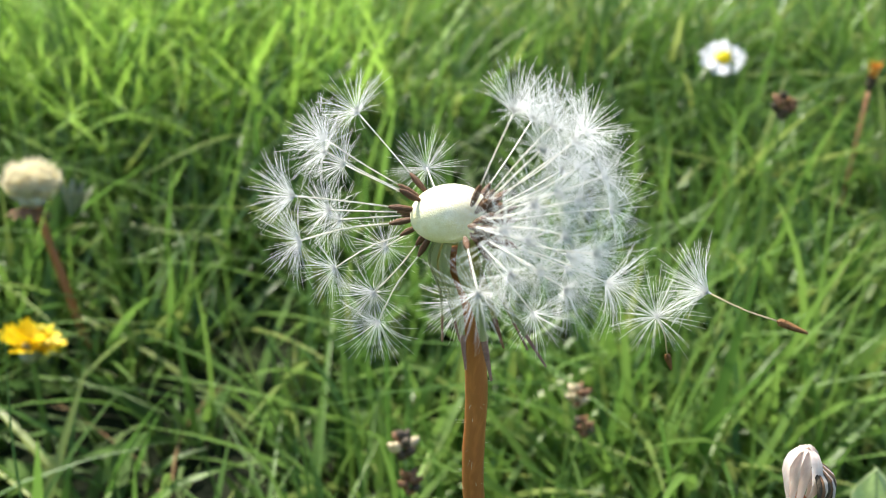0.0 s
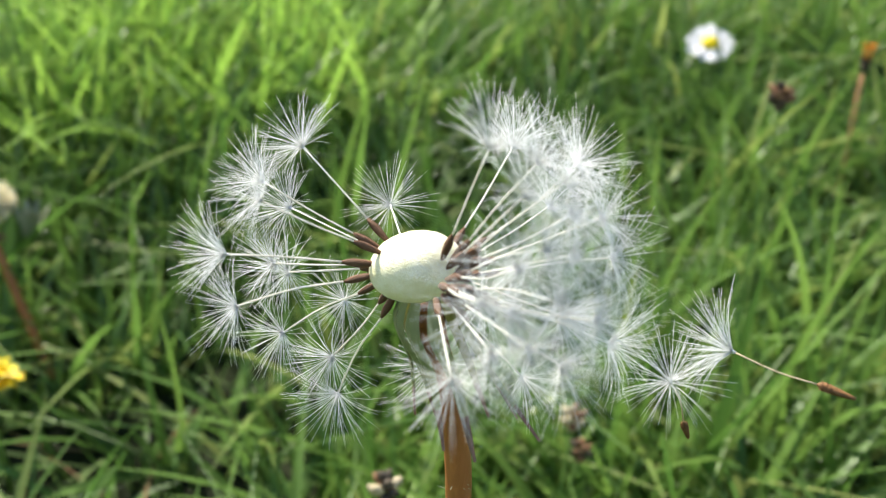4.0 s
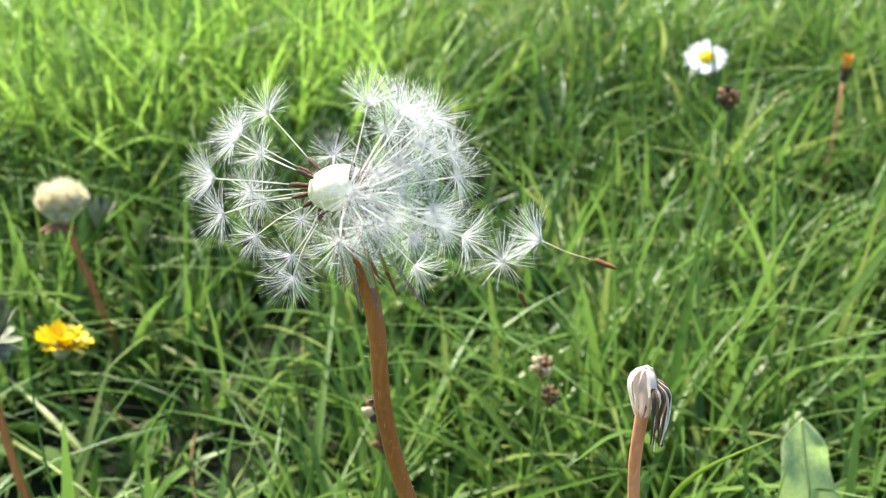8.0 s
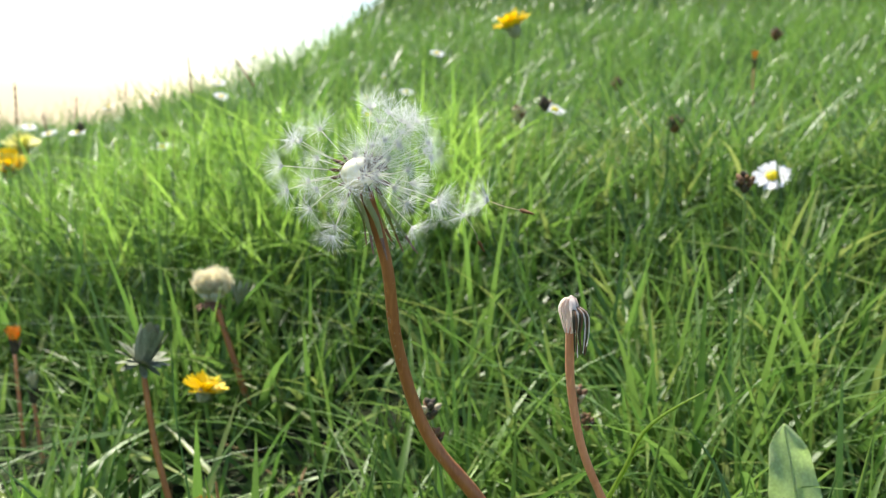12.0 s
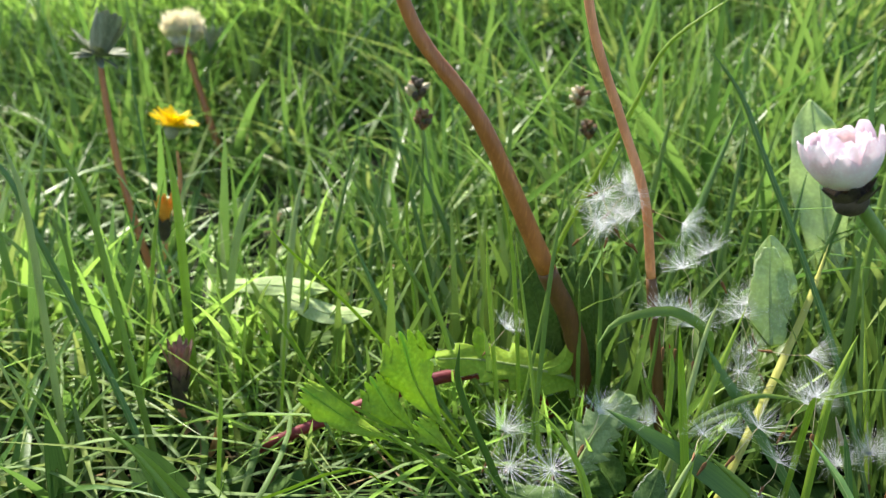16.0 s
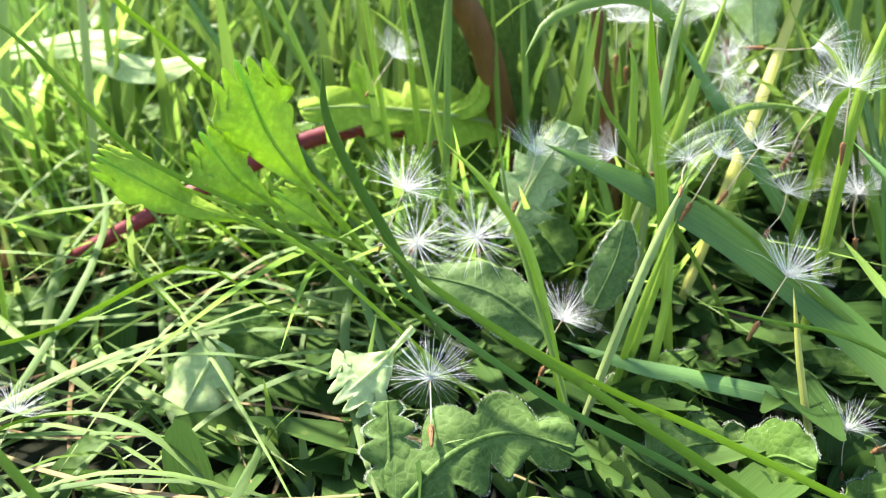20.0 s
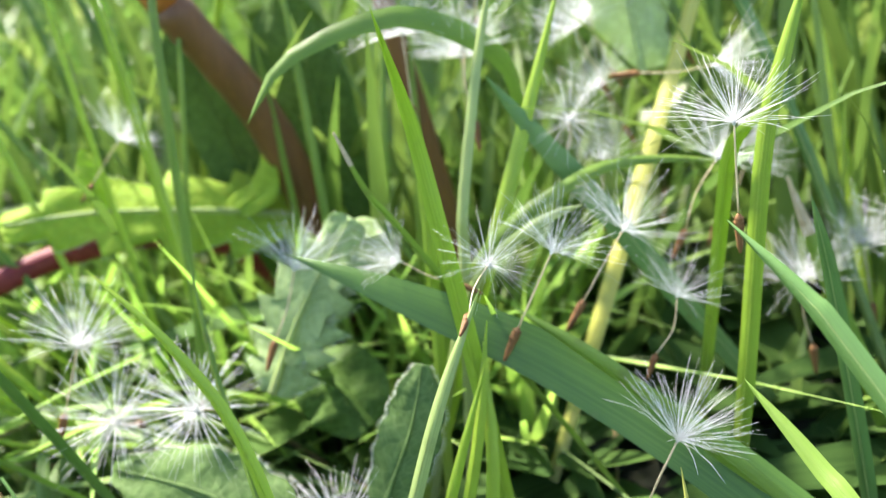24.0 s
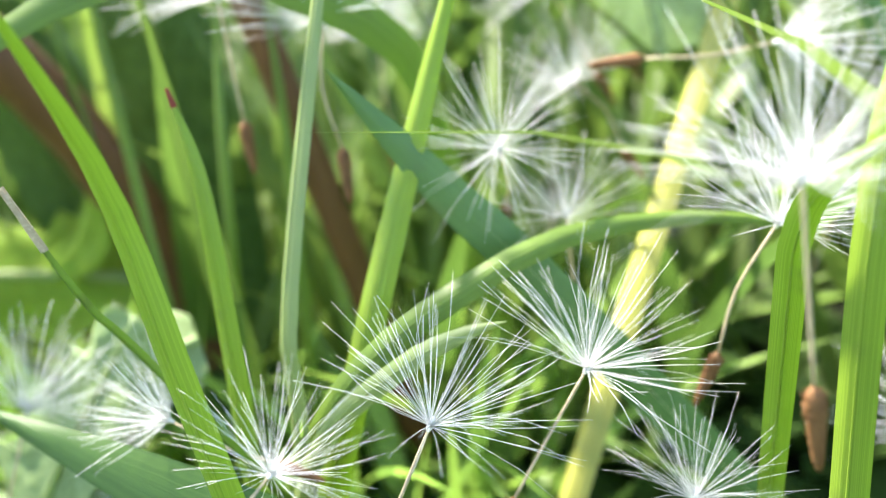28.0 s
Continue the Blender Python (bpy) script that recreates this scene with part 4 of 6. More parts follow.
grass_blade([(19.4, 22.0, -7.0), (26.0, 22.5, 20.0), (30.6, 22.5, 29.5), (34.5, 23.0, 34.3), (39.5, 25.0, 37.6), (45.5, 30.0, 39.4), (53.7, 36.0, 38.2), (60.9, 38.0, 36.0)], 1.9, "fresh", 10)
grass_blade([(21.8, 21.5, -7.0), (27.6, 21.5, 20.0), (31.6, 21.0, 30.0), (37.2, 21.0, 35.0), (40.6, 22.0, 36.6), (43.0, 23.0, 37.0)], 1.5, "pale", 11)
grass_blade([(84.6, 4.0, -7.1), (51.8, 12.0, 18.1), (43.6, 14.0, 23.9), (35.7, 17.0, 27.9)], 2.2, "fresh", 12)
grass_blade([(80.0, -4.0, -4.4), (61.8, 9.0, 9.6), (40.9, 15.0, 21.9), (24.7, 16.0, 29.4), (11.3, 17.0, 34.3)], 7.6, "deep", 13)
grass_blade([(99.8, -40.2, -14.0), (93.6, -34.5, -2.1), (66.0, -9.0, 32.9), (61.7, -5.0, 38.0), (56.3, 0.0, 42.6)], 2.2, "blue", 14)
grass_blade([(78.2, 36.0, -1.4), (75.0, 36.0, 8.9), (69.7, 36.0, 22.3), (64.9, 37.0, 35.2)], 2.4, "drytip", 15)
grass_blade([(78.8, 49.5, 2.3), (76.1, 55.0, 21.0), (73.6, 60.0, 36.1), (71.6, 66.0, 50.0)], 2.0, "bright", 16)
grass_blade([(85.0, 52.2, 3.4), (80.7, 60.0, 25.3), (77.3, 66.0, 40.6), (74.8, 70.0, 49.2)], 1.6, "fresh", 17)
grass_blade([(1.9, 50.0, -2.5), (-0.2, 50.0, 23.9), (-1.8, 50.0, 43.8), (-3.1, 50.0, 57.6)], 1.5, "fresh", 18)
grass_blade([(14.4, 36.0, -3.6), (15.9, 40.0, 28.6), (16.6, 42.0, 43.7), (16.9, 45.0, 55.1)], 1.3, "fresh", 19)
grass_blade([(25.7, 4.0, -8.5), (28.9, 5.0, 8.3), (34.0, 9.0, 25.7)], 1.4, "bright", 20)
grass_blade([(20.3, -4.8, -10.8), (27.3, -1.0, 13.8), (31.1, 1.0, 25.8), (35.0, 4.0, 35.3)], 1.8, "pale", 21)
grass_blade([(20.5, -5.3, -11.9), (17.9, -4.0, -0.4), (11.9, -1.0, 20.8), (5.0, 1.0, 30.8), (-3.5, 3.0, 38.1)], 1.7, "bright", 22)
grass_blade([(24.1, -14.5, -11.4), (11.2, 0.0, 18.5), (7.6, 4.0, 26.2), (4.7, 8.0, 38.7)], 0.9, "fresh", 23)
grass_blade([(2.9, 7.7, -12.2), (-11.8, 2.0, 20.7), (-17.0, 0.0, 31.6), (-20.5, -2.0, 41.8), (-20.1, -4.0, 51.5)], 2.2, "deep", 24)
grass_blade([(73.0, -33.4, -15.7), (40.6, -30.0, 4.3), (21.6, -28.0, 14.9), (1.2, -24.0, 24.8), (-10.3, -20.0, 32.5)], 2.9, "fresh", 25)
grass_blade([(61.6, -24.8, -13.9), (37.3, -20.0, -2.8), (17.2, -16.0, 4.5), (-3.7, -10.0, 14.9), (-11.5, -6.0, 20.2)], 2.8, "blue", 26)
grass_blade([(7.4, 15.8, -11.3), (-16.5, 8.0, 9.3), (-34.9, 2.0, 23.7), (-50.8, -6.0, 35.2), (-62.2, -14.0, 53.6), (-69.6, -16.0, 58.6)], 1.8, "fresh", 27)
grass_blade([(-10.4, 35.4, -4.9), (-44.8, 20.0, 37.2), (-58.2, 14.0, 52.2), (-69.8, 8.0, 64.0), (-73.2, 6.0, 69.1)], 2.2, "bright", 28)
grass_blade([(-18.4, 40.0, -6.7), (-46.6, 40.0, 32.4), (-57.4, 40.0, 46.6), (-68.0, 42.0, 63.7)], 2.2, "blue", 29)
grass_blade([(-15.3, 36.6, -5.8), (-19.4, 38.0, 19.1), (-25.3, 40.0, 51.9), (-28.0, 42.0, 68.8)], 1.5, "bright", 30)
grass_blade([(0.6, 21.6, -6.7), (-7.9, 30.0, 25.9), (-14.0, 36.0, 47.8), (-19.9, 40.0, 69.7)], 1.5, "bright", 31)
grass_blade([(-15.4, 36.3, -5.0), (-12.2, 40.0, 30.9), (-10.4, 42.0, 49.2), (-9.3, 44.0, 65.4)], 1.5, "fresh", 32)
grass_blade([(-14.3, 29.5, -6.2), (-36.3, 40.0, 37.3), (-44.6, 44.0, 53.1), (-49.0, 46.0, 66.9)], 1.6, "bright", 33)
grass_blade([(8.3, 42.5, -3.3), (6.9, 44.0, 14.7), (4.1, 47.0, 47.0), (1.8, 50.0, 69.9)], 1.6, "fresh", 34)
grass_blade([(17.8, 43.5, -2.3), (18.9, 46.0, 30.0), (19.4, 47.0, 42.3), (19.4, 48.0, 55.3)], 1.4, "fresh", 35)
grass_blade([(26.4, 6.0, -8.2), (31.7, 9.0, 13.6), (33.8, 12.0, 28.6)], 1.6, "bright", 36)
grass_blade([(30.8, 4.0, -8.6), (33.6, 8.0, 10.9), (33.2, 12.0, 26.3)], 1.7, "bright", 37)
grass_blade([(58.0, -8.0, -9.1), (54.7, -2.0, 4.5), (52.4, 4.0, 17.4)], 1.3, "straw", 38)
grass_blade([(74.2, -1.9, -9.1), (58.1, 0.0, -1.4), (41.1, 2.0, 0.6), (27.8, 4.0, 1.3), (17.0, 6.0, 3.3)], 3.4, "blue", 39)
grass_blade([(116.6, -36.9, -10.8), (74.9, -14.0, 8.7), (60.4, -6.0, 14.1), (48.9, -2.0, 14.2), (38.0, 1.0, 14.9)], 1.3, "fresh", 40)
grass_blade([(-7.1, -66.3, -21.1), (-42.2, -60.0, 15.9), (-53.3, -58.0, 27.1), (-68.0, -56.0, 35.7), (-80.2, -54.0, 38.9)], 3.0, "fresh", 41)
grass_blade([(-9.5, -83.1, -27.8), (-41.3, -76.0, 25.8), (-50.3, -74.0, 39.4), (-63.3, -72.0, 48.7)], 2.5, "fresh", 42)
grass_blade([(-33.4, 30.3, -9.5), (-41.5, 24.0, 3.9), (-59.4, 10.0, 29.2), (-66.5, 2.0, 46.4)], 2.0, "bright", 43)
grass_blade([(21.9, -11.6, -13.8), (-12.5, -6.0, 12.1), (-24.6, -4.0, 20.5), (-45.0, 2.0, 26.3), (-63.0, 6.0, 27.3)], 1.6, "bright", 44)
grass_blade([(-10.9, 40.0, -5.1), (-13.3, 40.0, 14.7), (-20.3, 40.0, 65.1), (-29.0, 40.0, 90.3)], 1.6, "bright", 45)
grass_blade([(-7.0, 26.0, -6.7), (-7.5, 30.0, 28.1), (-8.0, 34.0, 61.0), (-6.9, 40.0, 92.1)], 1.5, "fresh", 46)
grass_blade([(-45.1, 57.0, -3.2), (-52.6, 60.0, 38.1), (-57.7, 62.0, 64.7), (-56.9, 62.0, 82.3)], 1.4, "bright", 47)
grass_blade([(-7.1, 41.0, -2.6), (-39.8, 50.0, 36.2), (-61.6, 56.0, 60.7), (-76.5, 60.0, 80.7)], 1.7, "fresh", 48)
grass_blade([(-14.1, -22.3, -16.1), (-13.7, -18.0, -8.1), (-12.9, -11.0, 1.6), (-12.3, -4.0, 10.7)], 1.7, "fresh", 49)
grass_blade([(-124.9, -12.8, -18.5), (-91.6, -10.0, -4.2), (-67.9, -8.0, 3.5), (-43.8, -4.0, 15.8), (-29.2, -2.0, 7.6), (-15.4, 0.0, 8.6)], 1.3, "bright", 50)
grass_blade([(-69.5, -31.5, -21.2), (-70.0, -30.0, -11.3), (-70.6, -28.0, -1.0), (-67.2, -24.0, 17.4)], 1.5, "bright", 51)
grass_blade([(-80.4, -4.1, -16.1), (-82.7, 0.0, 10.9), (-83.8, 2.0, 23.3), (-86.3, 4.0, 32.9)], 1.4, "bright", 52)
grass_blade([(-23.2, -7.8, -15.9), (-39.9, -10.0, -8.0), (-54.9, -12.0, -6.9), (-69.9, -14.0, -4.6), (-76.3, -16.0, 0.4)], 1.6, "pale", 53)
grass_blade([(-90.2, -47.1, -22.4), (-72.1, -36.0, -7.5), (-62.3, -30.0, -0.6), (-48.6, -24.0, -0.8)], 1.2, "fresh", 54)
grass_blade([(-34.3, -4.0, -14.8), (-39.9, -4.0, -4.1), (-46.5, -4.0, 5.9), (-55.1, -2.0, 13.3), (-60.2, 0.0, 21.2)], 1.2, "bright", 55)
grass_blade([(21.5, 16.2, -12.1), (-25.0, 6.0, 6.6), (-43.2, 2.0, 7.0), (-56.7, 0.0, 2.3), (-81.7, -6.0, -13.9)], 1.1, "pale", 56)
grass_blade([(-80.2, 30.0, -10.3), (-80.3, 30.0, 26.6), (-80.3, 30.0, 43.0), (-82.8, 30.0, 56.7)], 1.5, "bright", 57)
grass_blade([(98.3, -52.2, -16.1), (68.9, -10.0, 16.6), (63.4, -2.0, 21.8), (57.9, 4.0, 26.6)], 2.0, "fresh", 58)
grass_blade([(73.4, 20.0, -4.7), (70.7, 20.0, 11.6), (67.3, 20.0, 29.7), (65.2, 20.0, 38.3)], 2.0, "blue", 60)
grass_blade([(87.7, -24.0, -14.2), (41.1, -24.0, 5.9), (26.5, -24.0, 11.5), (9.6, -22.0, 18.8)], 2.2, "bright", 61)
grass_blade([(-31.0, 69.7, 0.7), (-14.8, 65.3, 55.3), (4.7, 60.0, 103.0), (12.1, 58.0, 120.3), (29.2, 56.0, 135.3)], 1.7, "bright", 64)
grass_blade([(-135.5, 65.6, -5.9), (-139.6, 66.7, 17.2), (-151.8, 70.0, 67.6), (-159.2, 72.0, 96.9), (-163.0, 74.0, 128.8)], 1.7, "blue", 67)
grass_blade([(-94.0, -2.2, -16.6), (-112.4, 2.2, 15.6), (-145.0, 10.0, 54.7), (-161.9, 14.0, 73.8), (-193.4, 18.0, 90.1)], 2.6, "blue", 68)
grass_blade([(80.6, 40.8, 0.5), (62.9, 49.1, 48.7), (39.8, 60.0, 93.6), (31.3, 64.0, 109.4), (21.5, 66.0, 120.4)], 1.8, "blue", 71)
grass_blade([(-100.6, 88.7, 0.4), (-96.4, 90.4, 29.5), (-91.6, 92.4, 60.1), (-86.4, 96.4, 95.0)], 2.2, "deep", 73)
grass_blade([(-80.9, 84.6, 0.7), (-78.8, 87.6, 35.1), (-77.3, 89.6, 56.8), (-76.3, 93.6, 84.4)], 2.0, "deep", 74)
grass_blade([(-84.5, 104.5, 4.1), (-80.5, 106.0, 26.5), (-75.2, 108.0, 53.5), (-69.2, 112.0, 84.0)], 2.0, "fresh", 75)
grass_blade([(-43.7, 85.3, 2.0), (-56.4, 88.3, 38.0), (-64.7, 90.3, 60.3), (-75.5, 94.3, 87.7)], 2.5, "deep", 76)
grass_blade([(-33.8, 92.3, 3.7), (-43.7, 94.0, 28.4), (-55.6, 96.0, 55.7), (-70.1, 100.0, 78.2)], 2.7, "deep", 77)
grass_blade([(-32.0, 89.2, 3.5), (-33.3, 90.5, 31.7), (-35.4, 92.5, 71.7), (-37.3, 96.5, 106.7)], 2.6, "fresh", 78)
grass_blade([(-16.9, 86.9, 4.2), (-12.3, 88.7, 34.5), (-7.1, 90.7, 66.5), (0.1, 94.7, 91.8)], 2.1, "deep", 79)
grass_blade([(-14.0, 105.5, 7.7), (-12.0, 107.0, 28.7), (-9.4, 109.0, 54.6), (-5.5, 113.0, 74.3)], 2.2, "deep", 80)
grass_blade([(2.3, 90.0, 6.0), (6.6, 92.9, 48.7), (9.6, 94.9, 77.0), (13.1, 98.9, 110.5)], 2.7, "fresh", 81)
grass_blade([(7.0, 77.5, 4.4), (18.9, 81.3, 53.3), (25.2, 83.3, 78.3), (32.8, 87.3, 106.9)], 2.7, "deep", 82)
grass_blade([(29.3, 77.3, 5.1), (31.8, 81.8, 55.7), (33.0, 83.8, 77.4), (34.3, 87.8, 103.1)], 2.0, "deep", 83)
grass_blade([(33.2, 92.9, 8.0), (36.9, 95.5, 48.5), (39.7, 97.5, 77.2), (43.6, 101.5, 106.2)], 1.7, "fresh", 84)
grass_blade([(45.0, 102.2, 10.7), (49.3, 106.5, 49.4), (51.2, 108.5, 66.2), (53.6, 112.5, 85.7)], 2.4, "deep", 85)
grass_blade([(50.9, 88.4, 8.6), (59.7, 92.5, 57.0), (63.9, 94.5, 79.6), (69.2, 98.5, 105.7)], 2.0, "deep", 86)
grass_blade([(67.8, 82.1, 7.7), (70.9, 84.8, 55.4), (73.2, 86.8, 90.0), (77.1, 90.8, 122.1)], 2.5, "fresh", 87)
grass_blade([(-201.0, 30.2, -16.4), (-210.7, 32.1, 12.8), (-221.2, 34.1, 42.5), (-237.1, 37.1, 58.1)], 2.1, "pale", 88)
grass_blade([(-162.2, 5.7, -18.6), (-183.5, 9.3, 28.5), (-195.2, 11.3, 53.4), (-213.0, 14.3, 67.7)], 2.1, "bright", 89)
grass_blade([(-111.1, -16.2, -19.9), (-123.0, -14.3, 3.1), (-153.7, -9.4, 44.3), (-166.2, -7.4, 60.1), (-185.3, -4.4, 69.7)], 2.1, "pale", 90)
grass_blade([(-199.2, 55.3, -11.4), (-202.7, 56.6, 9.8), (-208.2, 58.6, 40.1), (-216.0, 61.6, 59.7)], 3.0, "pale", 91)
grass_blade([(-176.1, 46.6, -12.1), (-183.9, 48.0, 12.1), (-195.0, 50.0, 43.7), (-211.2, 53.0, 60.6)], 3.2, "fresh", 92)
grass_blade([(-126.2, -0.2, -17.9), (-139.2, 3.6, 37.8), (-146.1, 5.6, 65.6), (-155.9, 8.6, 82.4)], 3.0, "pale", 93)
grass_blade([(-123.1, 13.4, -15.5), (-138.3, 18.0, 32.7), (-145.0, 20.0, 52.9), (-154.4, 23.0, 61.4)], 2.8, "fresh", 94)
grass_blade([(-100.4, 6.0, -15.3), (-119.5, 9.2, 37.8), (-131.5, 11.2, 69.1), (-148.9, 14.2, 87.6)], 3.0, "fresh", 95)
grass_blade([(-124.8, 26.4, -12.3), (-124.3, 31.2, 37.8), (-124.1, 33.2, 57.6), (-123.1, 36.2, 72.8)], 2.0, "bright", 96)
grass_blade([(-114.8, 45.8, -9.3), (-126.2, 47.6, 22.5), (-138.9, 49.6, 55.6), (-156.9, 52.6, 73.9)], 2.1, "pale", 97)
grass_blade([(-110.0, 36.8, -10.4), (-116.6, 39.2, 30.9), (-122.1, 41.2, 63.6), (-129.2, 44.2, 85.6)], 3.2, "bright", 98)
grass_blade([(-112.4, 46.4, -8.1), (-109.1, 49.0, 29.8), (-106.7, 51.0, 56.8), (-101.9, 54.0, 74.1)], 3.1, "pale", 99)
grass_blade([(-87.9, 43.4, -7.3), (-88.2, 47.7, 39.0), (-88.3, 49.7, 59.4), (-87.5, 52.7, 75.0)], 2.8, "pale", 101)

def flowering_stalk(points, k):
    """A tall thin grass stalk with a few dark spikelets near its tip."""
    line = curve_points([Vector(p) * MM for p in points], 24)
    base = line[0].copy()
    line = [p - base for p in line]
    ob = thing("grass_stalk", base, "tall thin dark grass stalk against the sky", "grass stalk", "tall grass stalks")
    v, f, u = tube(line, [0.0008 - 0.00002 * j for j in range(24)], 6)
    part("stem", mesh_of("stem", v, f, BLADE["deep"], u), ob)
    for j in (18, 19, 20, 21, 22):
        p, d = line[j], (line[j + 1] - line[j]).normalized()
        v, f, u = tube([p, p + d * 0.003, p + d * 0.008], [0.0005, 0.0010, 0.0003], 6)
        part("spikelet", mesh_of("spikelet", v, f, husk_mat, u), ob)


flowering_stalk([(-530.8, 420.0, 60.1), (-530.8, 420.0, 113.6), (-533.3, 420.0, 164.3), (-536.9, 420.0, 212.0)], 0)
flowering_stalk([(-418.0, 500.0, 98.3), (-418.0, 500.0, 155.0), (-423.6, 500.0, 197.9), (-429.9, 500.0, 242.7)], 1)
flowering_stalk([(-329.8, 500.0, 107.0), (-329.8, 500.0, 174.3), (-358.0, 500.0, 210.0), (-382.9, 500.0, 240.7)], 2)
flowering_stalk([(-642.5, 500.0, 60.2), (-642.5, 500.0, 136.3), (-651.3, 500.0, 162.0), (-662.8, 500.0, 187.6)], 3)
flowering_stalk([(-646.7, 600.0, 76.6), (-646.7, 600.0, 126.7), (-652.9, 600.0, 155.3), (-659.9, 600.0, 183.7)], 4)
flowering_stalk([(-708.5, 800.0, 77.1), (-708.5, 800.0, 159.8), (-707.9, 800.0, 194.3), (-707.1, 800.0, 221.8)], 5)
flowering_stalk([(-701.0, 700.0, 71.4), (-701.0, 700.0, 137.2), (-700.9, 700.0, 169.2), (-699.4, 700.0, 201.0)], 6)
flowering_stalk([(-679.1, 600.0, 68.3), (-679.1, 600.0, 136.3), (-716.1, 600.0, 169.4), (-745.9, 600.0, 179.7)], 7)


# ---- broad leaves ----
def profile(kind, f):
    """Half width of a leaf, 0 to 1, at f from foot to tip."""
    if kind == "crenate":
        g = min(1, max(0, (f - 0.40) / 0.46))
        w = 0.09 + 0.91 * g if f < 0.90 else 1.0 - 2.2 * (f - 0.90)
        return w * (1 + (0.24 * abs(math.sin(f * 23)) ** 0.7 - 0.14 if f > 0.68 else 0))
    if kind == "lobed":
        lobe = abs(math.sin(math.pi * (f * 3.6 + 0.1))) ** 0.8
        return (0.30 + 0.70 * math.sin(math.pi * min(1, f * 0.80 + 0.16))) * (0.46 + 0.54 * lobe)
    if kind == "toothed":
        saw = (f * 6) % 1.0
        return (0.25 + 0.75 * math.sin(math.pi * min(1, f * 0.85 + 0.12))) * (0.55 + 0.45 * saw)
    if kind == "hairy":
        return (math.sin(math.pi * min(1, f * 0.8 + 0.16)) ** 0.7) * (0.88 + 0.12 * abs(math.sin(f * 17)))
    return 0.10 * (1 - f) + 0.90 * math.sin(math.pi * (0.05 + 0.945 * f)) ** 0.62


